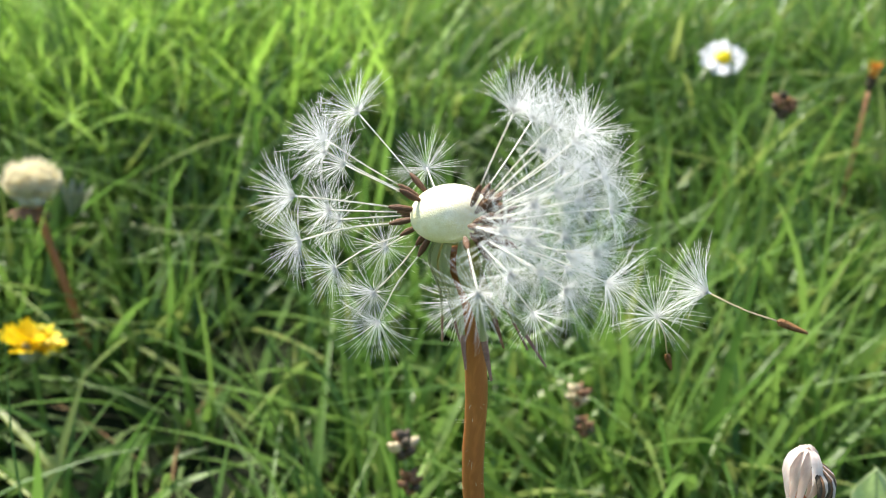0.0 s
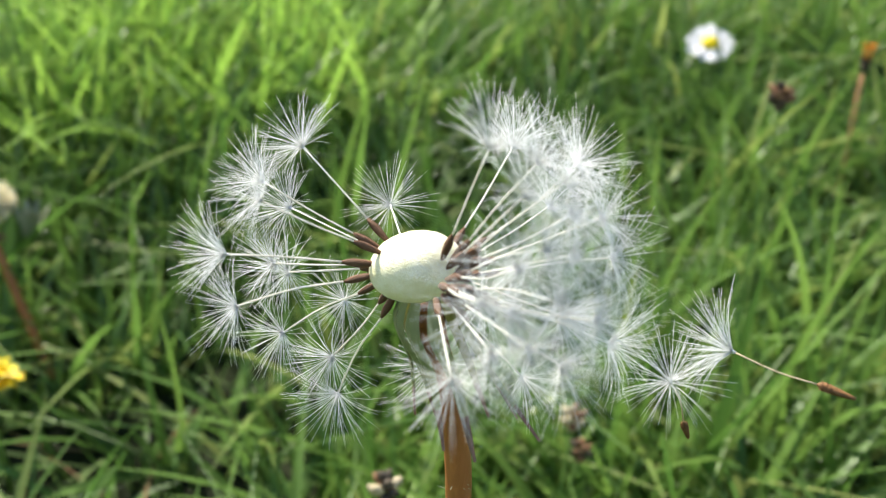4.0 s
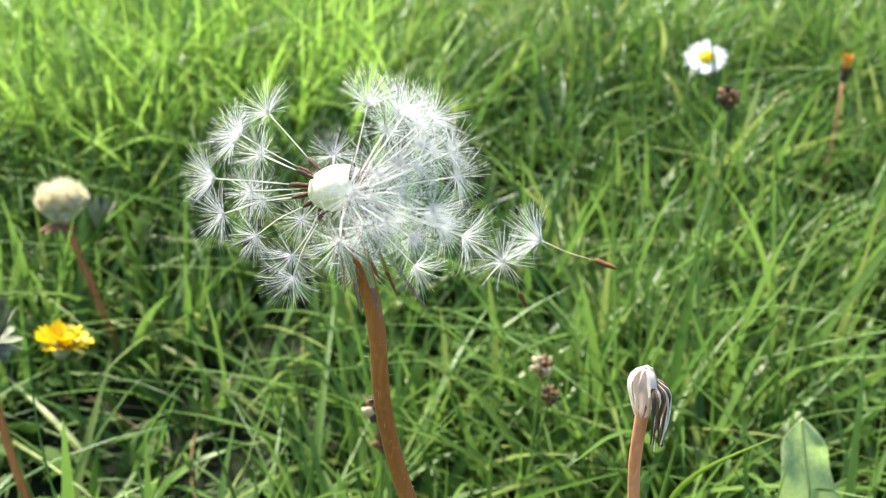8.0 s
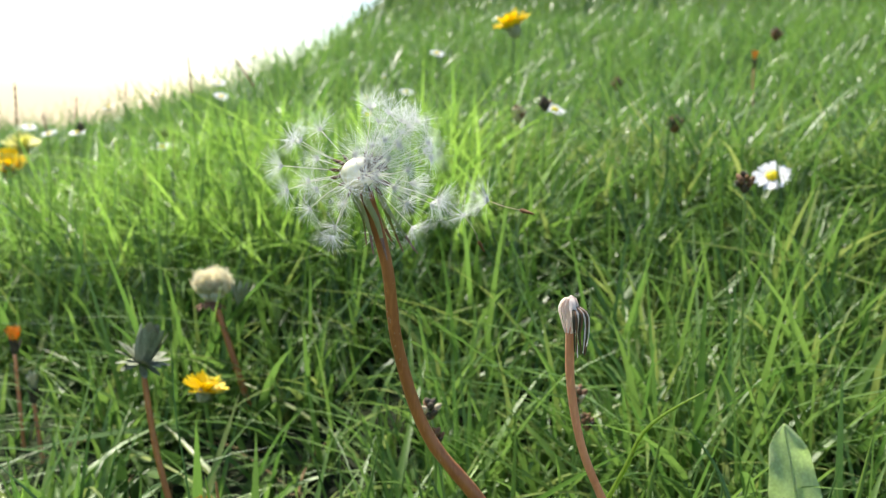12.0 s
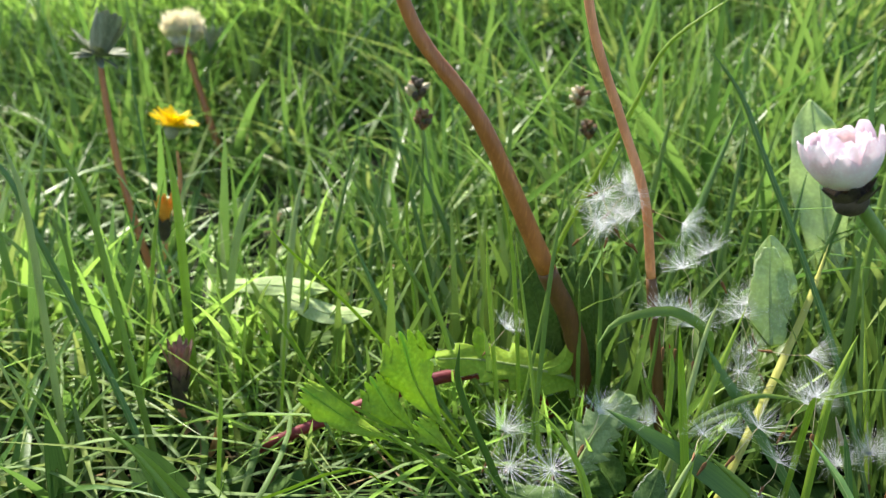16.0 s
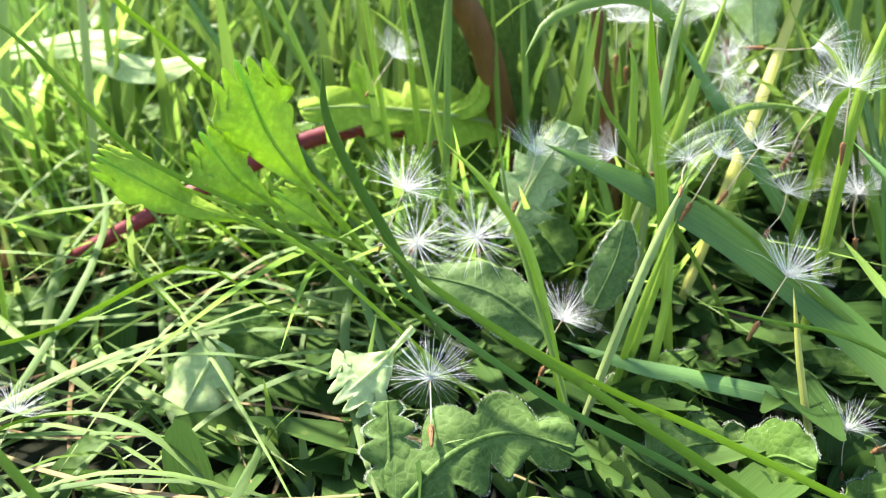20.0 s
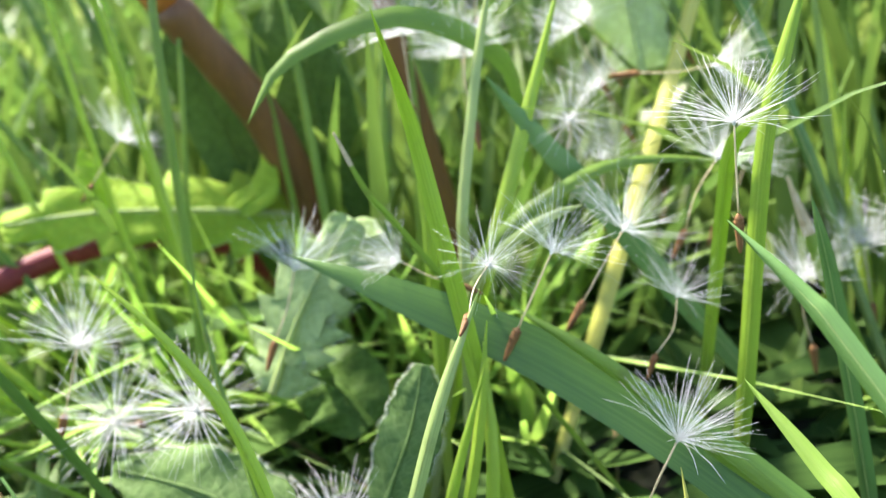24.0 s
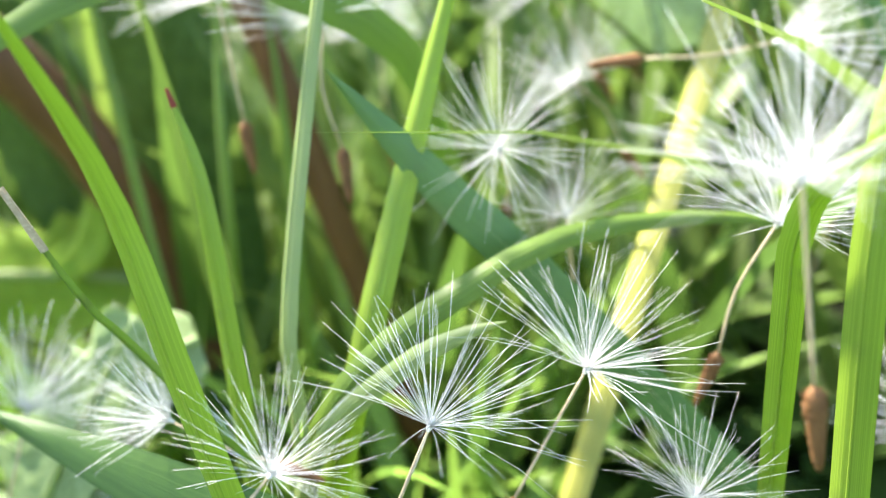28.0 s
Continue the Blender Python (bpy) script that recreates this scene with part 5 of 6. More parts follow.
def broad_leaf(points, width, kind, k):
    rows, cols = 62, 41
    line = curve_points([Vector(p) * MM for p in points], rows)
    base = line[0].copy()
    run = (line[-1] - line[0]).normalized()
    rnd = random.Random(k + 70)
    facing = Vector((0.1, -0.75, 0.65))
    hint = run.cross(facing).normalized()
    fr = frames_along(line, hint)
    vs, uvs, fs = [], [], []
    for layer in (0, 1):
        for j in range(rows):
            f = j / (rows - 1)
            w = 0.5 * width * MM * profile(kind, f)
            t, s, u = fr[j]
            for i in range(cols):
                x = 2 * i / (cols - 1) - 1
                wav = (0.09 if k == 16 else 0.05) * width * MM * math.sin(f * 15 + 2 * x + k) * abs(x)
                lift = 0.16 * w * x * x + wav + 0.02 * width * MM * noise.noise(Vector((x * 2, f * 7, k)))
                along = 0.0
                if kind == "crenate" and f > 0.7:
                    along = width * MM * ((f - 0.7) / 0.3) ** 2 * (0.26 * abs(math.cos(x * 7.85)) ** 0.7 - 0.20 * x * x)
                vs.append(line[j] - base + s * w * x + t * along + u * (lift - layer * 0.18 * MM))
                uvs.append(((x + 1) / 2, f))
    n = rows * cols
    for j in range(rows - 1):
        for i in range(cols - 1):
            a = j * cols + i
            fs.append((a, a + 1, a + cols + 1, a + cols))
            fs.append((n + a, n + a + cols, n + a + cols + 1, n + a + 1))
    rim = [i for i in range(cols)] + [j * cols + cols - 1 for j in range(1, rows)] + [(rows - 1) * cols + i for i in range(cols - 2, -1, -1)] + [j * cols for j in range(rows - 2, 0, -1)]
    for a, b in zip(rim, rim[1:] + rim[:1]):
        fs.append((a, a + n, b + n, b))
    mat = {"crenate": leaf_bright, "toothed": leaf_mid, "lobed": leaf_mid, "hairy": leaf_dark, "oval": leaf_dark}[kind]
    if k in (4, 29, 30):
        mat = leaf_bright
    if k == 5:
        mat = leaf_pale
    if k in (6, 7):
        mat = leaf_soft
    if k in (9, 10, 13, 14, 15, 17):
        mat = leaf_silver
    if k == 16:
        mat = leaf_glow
    if k == 8:
        mat = leaf_pale
    words = {"crenate": ("daisy_leaf", "bright green spoon-shaped daisy leaf with scalloped tip"), "toothed": ("dandelion_leaf", "green toothed dandelion leaf with pale midrib"), "lobed": ("dandelion_leaf", "green hairy lobed dandelion leaf lying low"), "hairy": ("hairy_leaf", "dark green leaf edged with fine white hairs"), "oval": ("plantain_leaf", "smooth oval weed leaf among the grass")}[kind]
    ob = thing(words[0], base, words[1], "leaf", "low weed leaves")
    blade = part("leaf_blade", mesh_of("leaf_blade", vs, fs, mat, uvs), ob)
    mid = [p - base - fr[j][2] * 0.22 * MM for j, p in enumerate(line)]
    v, f, u = tube(mid[:-1], [0.045 * width * MM * (1 - 0.8 * j / rows) for j in range(rows - 1)], 6)
    part("midrib", mesh_of("midrib", v, f, BLADE["pale"] if kind == "toothed" else mat, u), blade, "raised midrib")
    if kind in ("hairy", "toothed", "lobed"):
        pieces = []
        for q in range(1500):
            j, x = rnd.randrange(2, rows - 1), rnd.choice((-1, 1)) if rnd.random() < 0.6 else rnd.uniform(-1, 1)
            t, s, u_ = fr[j]
            step = rnd.random()
            w = 0.5 * width * MM * profile(kind, (j + step) / (rows - 1))
            p = line[j].lerp(line[min(j + 1, rows - 1)], step) - base + s * w * x + u_ * 0.16 * w * x * x
            d = (s * (x if abs(x) == 1 else rnd.uniform(-0.4, 0.4)) + u_ * rnd.uniform(0.2, 0.9) + t * rnd.uniform(-0.4, 0.4)).normalized()
            pieces.append(tube([p, p + d * rnd.uniform(0.25, 0.65) * MM], [0.013 * MM, 0.005 * MM], 3))
        bristles(part("leaf_hairs", mesh_of("leaf_hairs", *joined(pieces)[:2], hair_mat), blade, "fine white hairs"))
    return ob


broad_leaf([(-19.5, 18.0, 10.9), (-27.1, 16.0, 21.2), (-34.2, 12.0, 32.4), (-38.2, 10.0, 43.9)], 14.0, "crenate", 0)
broad_leaf([(-20.7, 16.0, 12.9), (-32.8, 12.0, 20.4), (-39.2, 8.0, 26.6), (-43.4, 6.0, 33.5)], 11.0, "crenate", 1)
broad_leaf([(-19.7, 16.0, 11.9), (-26.7, 14.0, 17.7), (-33.2, 12.0, 22.9)], 7.0, "crenate", 2)
broad_leaf([(-19.7, 14.0, 10.3), (-36.4, 6.0, 19.6), (-46.6, 2.0, 24.3), (-57.1, -4.0, 32.8)], 8.0, "crenate", 3)
broad_leaf([(4.3, 58.0, 24.5), (-10.0, 50.0, 29.0), (-26.8, 42.0, 31.8), (-37.3, 35.0, 32.4)], 15.0, "toothed", 4)
broad_leaf([(5.7, 20.0, 15.6), (9.2, 24.0, 24.4), (15.1, 29.0, 34.4)], 13.0, "toothed", 5)
broad_leaf([(14.5, 2.0, 6.2), (5.1, 4.0, 11.8), (-9.1, 8.0, 12.5)], 11.0, "hairy", 6)
broad_leaf([(22.0, 8.0, 9.2), (24.9, 11.0, 16.5), (26.1, 14.0, 22.7)], 7.0, "hairy", 7)
broad_leaf([(18.2, 31.0, 31.6), (13.4, 28.0, 30.3), (9.9, 25.0, 25.4), (8.2, 21.0, 18.9)], 8.5, "hairy", 8)
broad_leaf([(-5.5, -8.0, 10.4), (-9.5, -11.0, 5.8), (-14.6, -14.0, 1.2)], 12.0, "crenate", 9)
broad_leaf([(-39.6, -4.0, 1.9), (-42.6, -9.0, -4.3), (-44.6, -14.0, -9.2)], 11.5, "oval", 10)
broad_leaf([(-3.5, -27.0, -9.5), (3.0, -21.0, -3.5), (11.0, -17.0, -1.2), (21.1, -16.0, -3.2)], 15.0, "lobed", 11)
broad_leaf([(-5.2, -25.0, -8.4), (-6.4, -21.0, -2.2), (-7.6, -17.0, 2.2)], 9.0, "lobed", 12)
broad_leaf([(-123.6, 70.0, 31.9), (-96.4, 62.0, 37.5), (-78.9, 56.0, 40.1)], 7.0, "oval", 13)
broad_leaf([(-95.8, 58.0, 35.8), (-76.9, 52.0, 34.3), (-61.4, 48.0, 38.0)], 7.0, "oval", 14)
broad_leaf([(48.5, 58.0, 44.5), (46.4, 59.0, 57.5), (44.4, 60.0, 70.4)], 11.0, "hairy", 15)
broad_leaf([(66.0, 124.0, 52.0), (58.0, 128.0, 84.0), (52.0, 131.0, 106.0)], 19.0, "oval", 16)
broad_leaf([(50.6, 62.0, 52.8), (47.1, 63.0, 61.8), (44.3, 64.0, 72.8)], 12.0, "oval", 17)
broad_leaf([(-10.9, 58.0, 25.5), (-15.1, 62.0, 41.6), (-19.9, 66.0, 54.9)], 10.0, "oval", 18)
broad_leaf([(-3.0, 62.0, 29.3), (-4.7, 66.0, 44.4), (-8.1, 70.0, 56.5)], 14.0, "oval", 19)
broad_leaf([(-3.2, 56.0, 12.1), (-14.2, 58.3, 41.7), (-20.0, 59.4, 58.7)], 10.0, "oval", 20)
broad_leaf([(4.7, 58.3, 11.0), (0.4, 61.7, 44.8), (-3.9, 64.0, 59.0)], 12.0, "oval", 21)
broad_leaf([(47.1, -10.0, -8.7), (50.8, -12.0, -3.1), (55.8, -16.0, -2.0)], 12.0, "hairy", 22)
broad_leaf([(0.4, -4.0, -5.6), (-6.6, -4.0, 0.1), (-10.2, -4.0, 1.9)], 9.0, "oval", 23)
broad_leaf([(-78.2, 70.0, 17.4), (-87.0, 72.0, 17.4), (-99.5, 74.0, 13.9)], 10.0, "oval", 24)
broad_leaf([(-79.0, 0.0, -1.1), (-82.8, -2.0, -2.0), (-92.8, -4.0, -1.2)], 12.0, "oval", 25)
broad_leaf([(16.0, 24.0, 9.3), (11.5, 26.0, 13.7), (4.9, 28.0, 15.2)], 12.0, "oval", 26)
broad_leaf([(-78.3, 10.0, -0.8), (-82.6, 6.0, -2.1), (-93.5, 0.0, -6.0)], 12.0, "oval", 27)
broad_leaf([(-29.9, 0.0, -1.0), (-37.5, 2.0, 1.7), (-40.5, 4.0, 5.2)], 10.0, "oval", 28)
broad_leaf([(-11.2, 50.0, 28.9), (-5.3, 51.0, 32.0), (-3.8, 52.0, 38.5)], 5.0, "oval", 29)
broad_leaf([(-25.9, 43.0, 31.6), (-27.8, 44.0, 36.9), (-28.8, 45.0, 40.3)], 4.0, "oval", 30)
broad_leaf([(30.0, -14.0, -9.0), (38.0, -8.0, -6.0), (48.0, -4.0, -6.0)], 12.0, "lobed", 32)
broad_leaf([(60.0, -22.0, -12.0), (66.0, -16.0, -8.0), (72.0, -12.0, -7.0)], 12.0, "hairy", 33)
broad_leaf([(24.0, 2.0, -8.0), (32.0, 6.0, -4.0), (40.0, 12.0, 0.0)], 10.0, "hairy", 34)
broad_leaf([(70.0, 8.0, -6.0), (64.0, 12.0, -2.0), (56.0, 16.0, 0.0)], 11.0, "hairy", 35)


# the creeping red stalk
def red_stalk():
    pts = [(-4, 64, 6), (-16.0, 57.5, 22.0), (-33.7, 46.0, 25.0), (-54.6, 32.0, 17.5), (-81.8, 20.0, 3.0)]
    base = Vector(pts[0]) * MM
    ob = thing("dandelion_stalk", base, "dark red bent dandelion stalk lying on the grass", "stalk")
    stalk("stem", pts, (2.0, 2.0, 1.9, 1.8, 1.5), stem_red, ob, "", 12, 30, base, 0.03)


red_stalk()


# ---- the spent bud ----
def spent_bud():
    line = [(24, 55, 8), (21, 52, 30.5), (16, 48, 60.4), (13, 36, 83.1), (5.9, 30, 101.9), (-1.5, 22, 121.8), (-5.2, 17, 140.8), (-5.8, 14, 156)]
    base = Vector(line[0]) * MM
    ob = thing("spent_dandelion", base, "withered closed dandelion head on a pinkish curved stalk", "dandelion")
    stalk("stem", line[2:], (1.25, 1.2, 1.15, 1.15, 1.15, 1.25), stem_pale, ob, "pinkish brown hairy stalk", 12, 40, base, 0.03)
    # lower stalk: shade is part of this darker brown
    stalk("stem_foot", line[:3], (1.6, 1.5, 1.4), stem_foot_shade, ob, "brown foot of the stalk, shade put into its colour", 12, 20, base, 0.03)
    top = Vector(line[-1]) * MM - base
    rnd = random.Random(4)
    for k in range(11):
        a = k * 2 * math.pi / 11 + rnd.uniform(-0.15, 0.15)
        out = Vector((math.cos(a), math.sin(a), 0))
        r = rnd.uniform(1.4, 2.7)
        pts = [top + out * 1.3 * MM + Vector((0, 0, -1)) * MM, top + out * r * 0.95 * MM + Vector((0, 0, 2.6)) * MM, top + out * r * MM + Vector((-0.4, 0, 5.4)) * MM, top + out * r * 0.55 * MM + Vector((-0.5, 0, 7.6)) * MM, top + out * rnd.uniform(-0.4, 0.3) * MM + Vector((-0.5, 0, rnd.uniform(7.4, 8.6))) * MM]
        ln = curve_points(pts, 9)
        v, f, u = strip(ln, [MM * rnd.uniform(0.75, 0.95) * math.sin(0.35 + 2.5 * j / 8) for j in range(9)], out.cross(Vector((0, 0, 1))), 0.4, 0.00018)
        part("sepal", mesh_of("sepal", v, f, withered_mat, u), ob, "papery pinkish white sepal")
    for k in range(12):
        a = -1.2 + k * 0.2
        out = Vector((math.cos(a), math.sin(a) - 0.4, 0)).normalized()
        pts = [top + out * 1.4 * MM + Vector((0, 0, 6)) * MM, top + out * 4.0 * MM + Vector((0.3, 0, 4)) * MM, top + out * rnd.uniform(2.6, 4.2) * MM + Vector((0.8, 0, -1)) * MM, top + out * 3.2 * MM + Vector((1.2, 0, -rnd.uniform(3.5, 7))) * MM]
        ln = curve_points(pts, 9)
        v, f, u = strip(ln, [MM * rnd.uniform(0.3, 0.6) * (1 - j / 11) for j in range(9)], out.cross(Vector((0, 0, 1))), 0.4, 0.00016)
        part("bract", mesh_of("bract", v, f, (dark_mat, husk_mat, withered_mat)[k % 3], u), ob, "dark shrivelled hanging bract")


spent_bud()


# ---- flowers ----
def flower_stem(ob, place, foot, radius, mat, bow=(0, 0, 0)):
    """A stalk from the ground up to the flower, in the frame of its thing at foot."""
    a, b = Vector(foot), Vector(place)
    mid = a.lerp(b, 0.5) + Vector(bow)
    v, f, u = tube([p - a for p in curve_points([a, mid, b], 16)], [radius * (1.1 - 0.2 * k / 15) for k in range(16)], 8)
    return part("stem", mesh_of("stem", v, f, mat, u), ob)


def ray_petals(ob, centre, axis, count, r0, r1, width, rise, mat, name="petal", droop=0.0, rnd=None, label="", base_z=0.0):
    """Petals in a ring round axis; rise in radians above the flat."""
    q = Vector(axis).normalized().to_track_quat("Z", "Y").to_matrix()
    for k in range(count):
        a = k * 2 * math.pi / count + rnd.gauss(0, 0.05)
        ri = rise + rnd.gauss(0, 0.10)
        ln = r1 * rnd.uniform(0.9, 1.06)
        pts = []
        for j in range(7):
            f = j / 6
            h = r0 + (ln - r0) * f * math.cos(ri + droop * f)
            z = base_z + (ln - r0) * f * math.sin(ri + droop * f)
            pts.append(centre + q @ Vector((h * math.cos(a), h * math.sin(a), z)))
        side = q @ Vector((-math.sin(a), math.cos(a), 0))
        ws = [0.5 * width * w for w in (0.45, 0.75, 0.95, 1.0, 0.95, 0.75, 0.3)]
        v, f, u = strip(pts, ws, side, 0.25, 0.00010)
        part(name, mesh_of(name, v, f, mat, u), ob, label)


def disc(ob, centre, axis, radius, height, mat, name="disc", label="yellow disc of tiny florets", seed=0):
    bm = bmesh.new()
    bmesh.ops.create_icosphere(bm, subdivisions=3, radius=1.0)
    for v in bm.verts:
        n = v.co.normalized()
        b = 1 + 0.09 * noise.noise(n * 14 + Vector((seed, 0, 0)))
        v.co = Vector((n.x * radius, n.y * radius, n.z * height)) * b
    me = bpy.data.meshes.new(name)
    bm.to_mesh(me)
    bm.free()
    me.materials.append(mat)
    me.polygons.foreach_set("use_smooth", [True] * len(me.polygons))
    q = Vector(axis).normalized().to_track_quat("Z", "Y").to_matrix().to_4x4()
    return part(name, me, ob, label, Matrix.Translation(centre) @ q)


def daisy(place, axis, radius=0.0095, petals=26, rise=0.15, seed=0, mat=None, foot=None, bow=(0, 0, 0), label="white daisy with a yellow centre in the grass"):
    rnd = random.Random(seed)
    place = Vector(place)
    foot = Vector(foot) if foot else down(place + Vector((rnd.gauss(0, 0.006), rnd.gauss(0, 0.006), 0)))
    ob = thing("daisy", foot, label, "flower", "daisies in the lawn")
    flower_stem(ob, place, foot, 0.0008, stem_green, bow)
    c = place - foot
    ray_petals(ob, c, axis, petals, radius * 0.28, radius, radius * 0.24, rise, mat or petal_white, rnd=rnd)
    disc(ob, c + Vector(axis).normalized() * radius * 0.06, axis, radius * 0.34, radius * 0.18, petal_yellow, seed=seed)
    disc(ob, c - Vector(axis).normalized() * radius * 0.12, axis, radius * 0.32, radius * 0.16, stem_green, "cup", "green cup under the petals", seed)
    return ob


def pink_daisy():
    place, foot = Vector((53, -27, 100)) * MM, Vector((95, 22, 0)) * MM
    foot = down(foot)
    ob = thing("daisy", foot, "half-closed white daisy with pink-tinged petals on a dark green stalk", "flower", "daisies in the lawn")
    flower_stem(ob, place, foot, 0.0013, stem_green, (0.004, -0.006, 0.016))
    c, axis = place - foot, Vector((-0.30, -0.22, 0.93))
    rnd = random.Random(2)
    ray_petals(ob, c, axis, 22, 0.0026, 0.0120, 0.0046, 0.95, petal_pink, rnd=rnd, droop=0.45)
    ray_petals(ob, c, axis, 20, 0.0030, 0.0128, 0.0046, 0.62, petal_pink, rnd=rnd, droop=0.55, label="outer petal with pink underside")
    disc(ob, c + axis.normalized() * 0.002, axis, 0.0033, 0.0020, petal_yellow)
    ray_petals(ob, c - axis.normalized() * 0.0042, axis, 13, 0.0016, 0.0070, 0.0026, 0.95, dark_mat, "sepal", rnd=rnd, label="dark green sepal")
    disc(ob, c - axis.normalized() * 0.0032, axis, 0.0031, 0.0026, dark_mat, "cup", "dark green cup")


pink_daisy()
daisy((0.041, 0.452, 0.180), (-0.1, -0.7, 0.7), 0.0125, 24, 0.05, 1)
daisy((-0.159, 0.701, 0.218), (0.30, -0.35, 0.9), 0.0110, 20, 0.1, 20)
daisy((-0.416, 1.103, 0.291), (0.20, -0.35, 0.9), 0.0115, 20, 0.1, 21)
daisy((-0.545, 1.236, 0.258), (0.10, -0.35, 0.9), 0.0129, 20, 0.1, 22)
daisy((-0.474, 0.991, 0.223), (-0.00, -0.35, 0.9), 0.0108, 20, 0.1, 23)
daisy((-0.518, 1.150, 0.233), (-0.10, -0.35, 0.9), 0.0122, 20, 0.1, 24)
daisy((-0.396, 0.934, 0.232), (0.30, -0.35, 0.9), 0.0101, 20, 0.1, 25)
daisy((-0.371, 0.754, 0.203), (0.20, -0.35, 0.9), 0.0110, 20, 0.1, 26)
daisy((-0.625, 1.202, 0.219), (0.10, -0.35, 0.9), 0.0129, 20, 0.1, 27)
daisy((-0.549, 0.958, 0.200), (-0.00, -0.35, 0.9), 0.0108, 20, 0.1, 28)
daisy((-0.400, 0.643, 0.184), (-0.10, -0.35, 0.9), 0.0110, 20, 0.1, 29)
daisy((-0.602, 0.843, 0.214), (0.30, -0.35, 0.9), 0.0101, 20, 0.1, 30)
daisy((-0.691, 0.984, 0.233), (0.20, -0.35, 0.9), 0.0115, 20, 0.1, 31)
daisy((-0.533, 0.618, 0.160), (0.10, -0.35, 0.9), 0.0110, 20, 0.1, 32)
daisy((-0.790, 0.816, 0.159), (-0.00, -0.35, 0.9), 0.0108, 20, 0.1, 33)
daisy((-0.921, 0.923, 0.150), (-0.10, -0.35, 0.9), 0.0122, 20, 0.1, 34)

daisy((-0.969, 1.120, 0.189), (-0.20, -0.25, 0.9), 0.0120, 20, 0.1, 35)
daisy((-0.926, 1.176, 0.212), (-0.10, -0.25, 0.9), 0.0120, 20, 0.1, 36)
daisy((-0.819, 1.150, 0.245), (0.00, -0.25, 0.9), 0.0120, 20, 0.1, 37)
daisy((-0.789, 1.260, 0.285), (0.10, -0.25, 0.9), 0.0120, 20, 0.1, 38)
daisy((-1.048, 1.032, 0.152), (0.20, -0.25, 0.9), 0.0120, 20, 0.1, 39)


def hawkbit(place, axis, radius, seed, label, foot=None, mat=None):
    """A small yellow composite flower seen from the side."""
    rnd = random.Random(seed)
    place = Vector(place)
    foot = Vector(foot) if foot else down(place + Vector((0.004, 0.008, 0)))
    ob = thing("yellow_flower", foot, label, "flower", "yellow flowers")
    flower_stem(ob, place, foot, 0.0011, stem_green)
    c, ax = place - foot, Vector(axis).normalized()
    mat = mat or petal_yellow
    ray_petals(ob, c, axis, 22, radius * 0.15, radius, radius * 0.30, 0.42, mat, rnd=rnd)
    ray_petals(ob, c + ax * radius * 0.1, axis, 16, radius * 0.1, radius * 0.85, radius * 0.28, 0.8, mat, rnd=rnd)
    ray_petals(ob, c - ax * radius * 0.25, axis, 11, radius * 0.15, radius * 0.62, radius * 0.2, 0.9, grey_mat, "sepal", rnd=rnd)
    disc(ob, c - ax * radius * 0.15, axis, radius * 0.3, radius * 0.34, grey_mat, "cup", "dark green cup", seed)
    return ob


hawkbit((-0.2195, 0.1909, 0.064), (0.15, 0.02, 0.98), 0.0120, 3, "bright yellow flower of a hawkbit low in the grass")
hawkbit((-0.190, 0.645, 0.288), (-0.35, -0.2, 0.9), 0.0201, 4, "large bright yellow dandelion flower on the slope")
hawkbit((-0.767, 0.693, 0.143), (0.1, -0.2, 0.95), 0.024, 9, "pale lemon yellow flower near the crest of the slope", mat=petal_lemon)
hawkbit((-0.744, 0.645, 0.124), (0.2, -0.4, 0.9), 0.026, 8, "bright yellow flower near the crest of the slope")



def closing_flower(place, height, seed, label, mat, foot=None):
    """A withering flower: a tuft of petals out of a dark narrow cup."""
    rnd = random.Random(seed)
    place = Vector(place)
    foot = Vector(foot) if foot else down(place + Vector((0.003, 0.004, 0)))
    ob = thing("closing_flower", foot, label, "flower", "withering flowers")
    flower_stem(ob, place - Vector((0, 0, height)), foot, 0.0011, stem_pale)
    c = place - foot
    ray_petals(ob, c - Vector((0, 0, height * 0.55)), (0, -0.1, 1), 12, 0.0012, height * 0.9, 0.0022, 1.35, mat, rnd=rnd)
    ray_petals(ob, c - Vector((0, 0, height)), (0, -0.1, 1), 10, 0.0012, height * 0.8, 0.0024, 1.35, dark_mat, "sepal", rnd=rnd)
    disc(ob, c - Vector((0, 0, height * 0.75)), (0, 0, 1), 0.0024, height * 0.34, dark_mat, "cup", "dark brownish cup", seed)
    return ob


closing_flower((-0.1616, 0.096, 0.050), 0.013, 5, "withered orange flower closing over a dark cup", petal_orange)
closing_flower((-0.3428, 0.1992, 0.078), 0.012, 6, "orange withering flower low among the leaves", petal_orange)
closing_flower((-0.3240, 0.1920, 0.056), 0.013, 16, "withered grey flower head low among the grass", grey_mat)
closing_flower((0.1117, 0.4177, 0.190), 0.012, 7, "small orange flower on the grassy slope", petal_orange)
closing_flower((0.011, 0.978, 0.296), 0.016, 8, "small orange flower on the grassy slope", petal_orange)
closing_flower((-0.1130, 0.0300, 0.022), 0.016, 9, "dark green closed bud with a purple top", purple_mat)


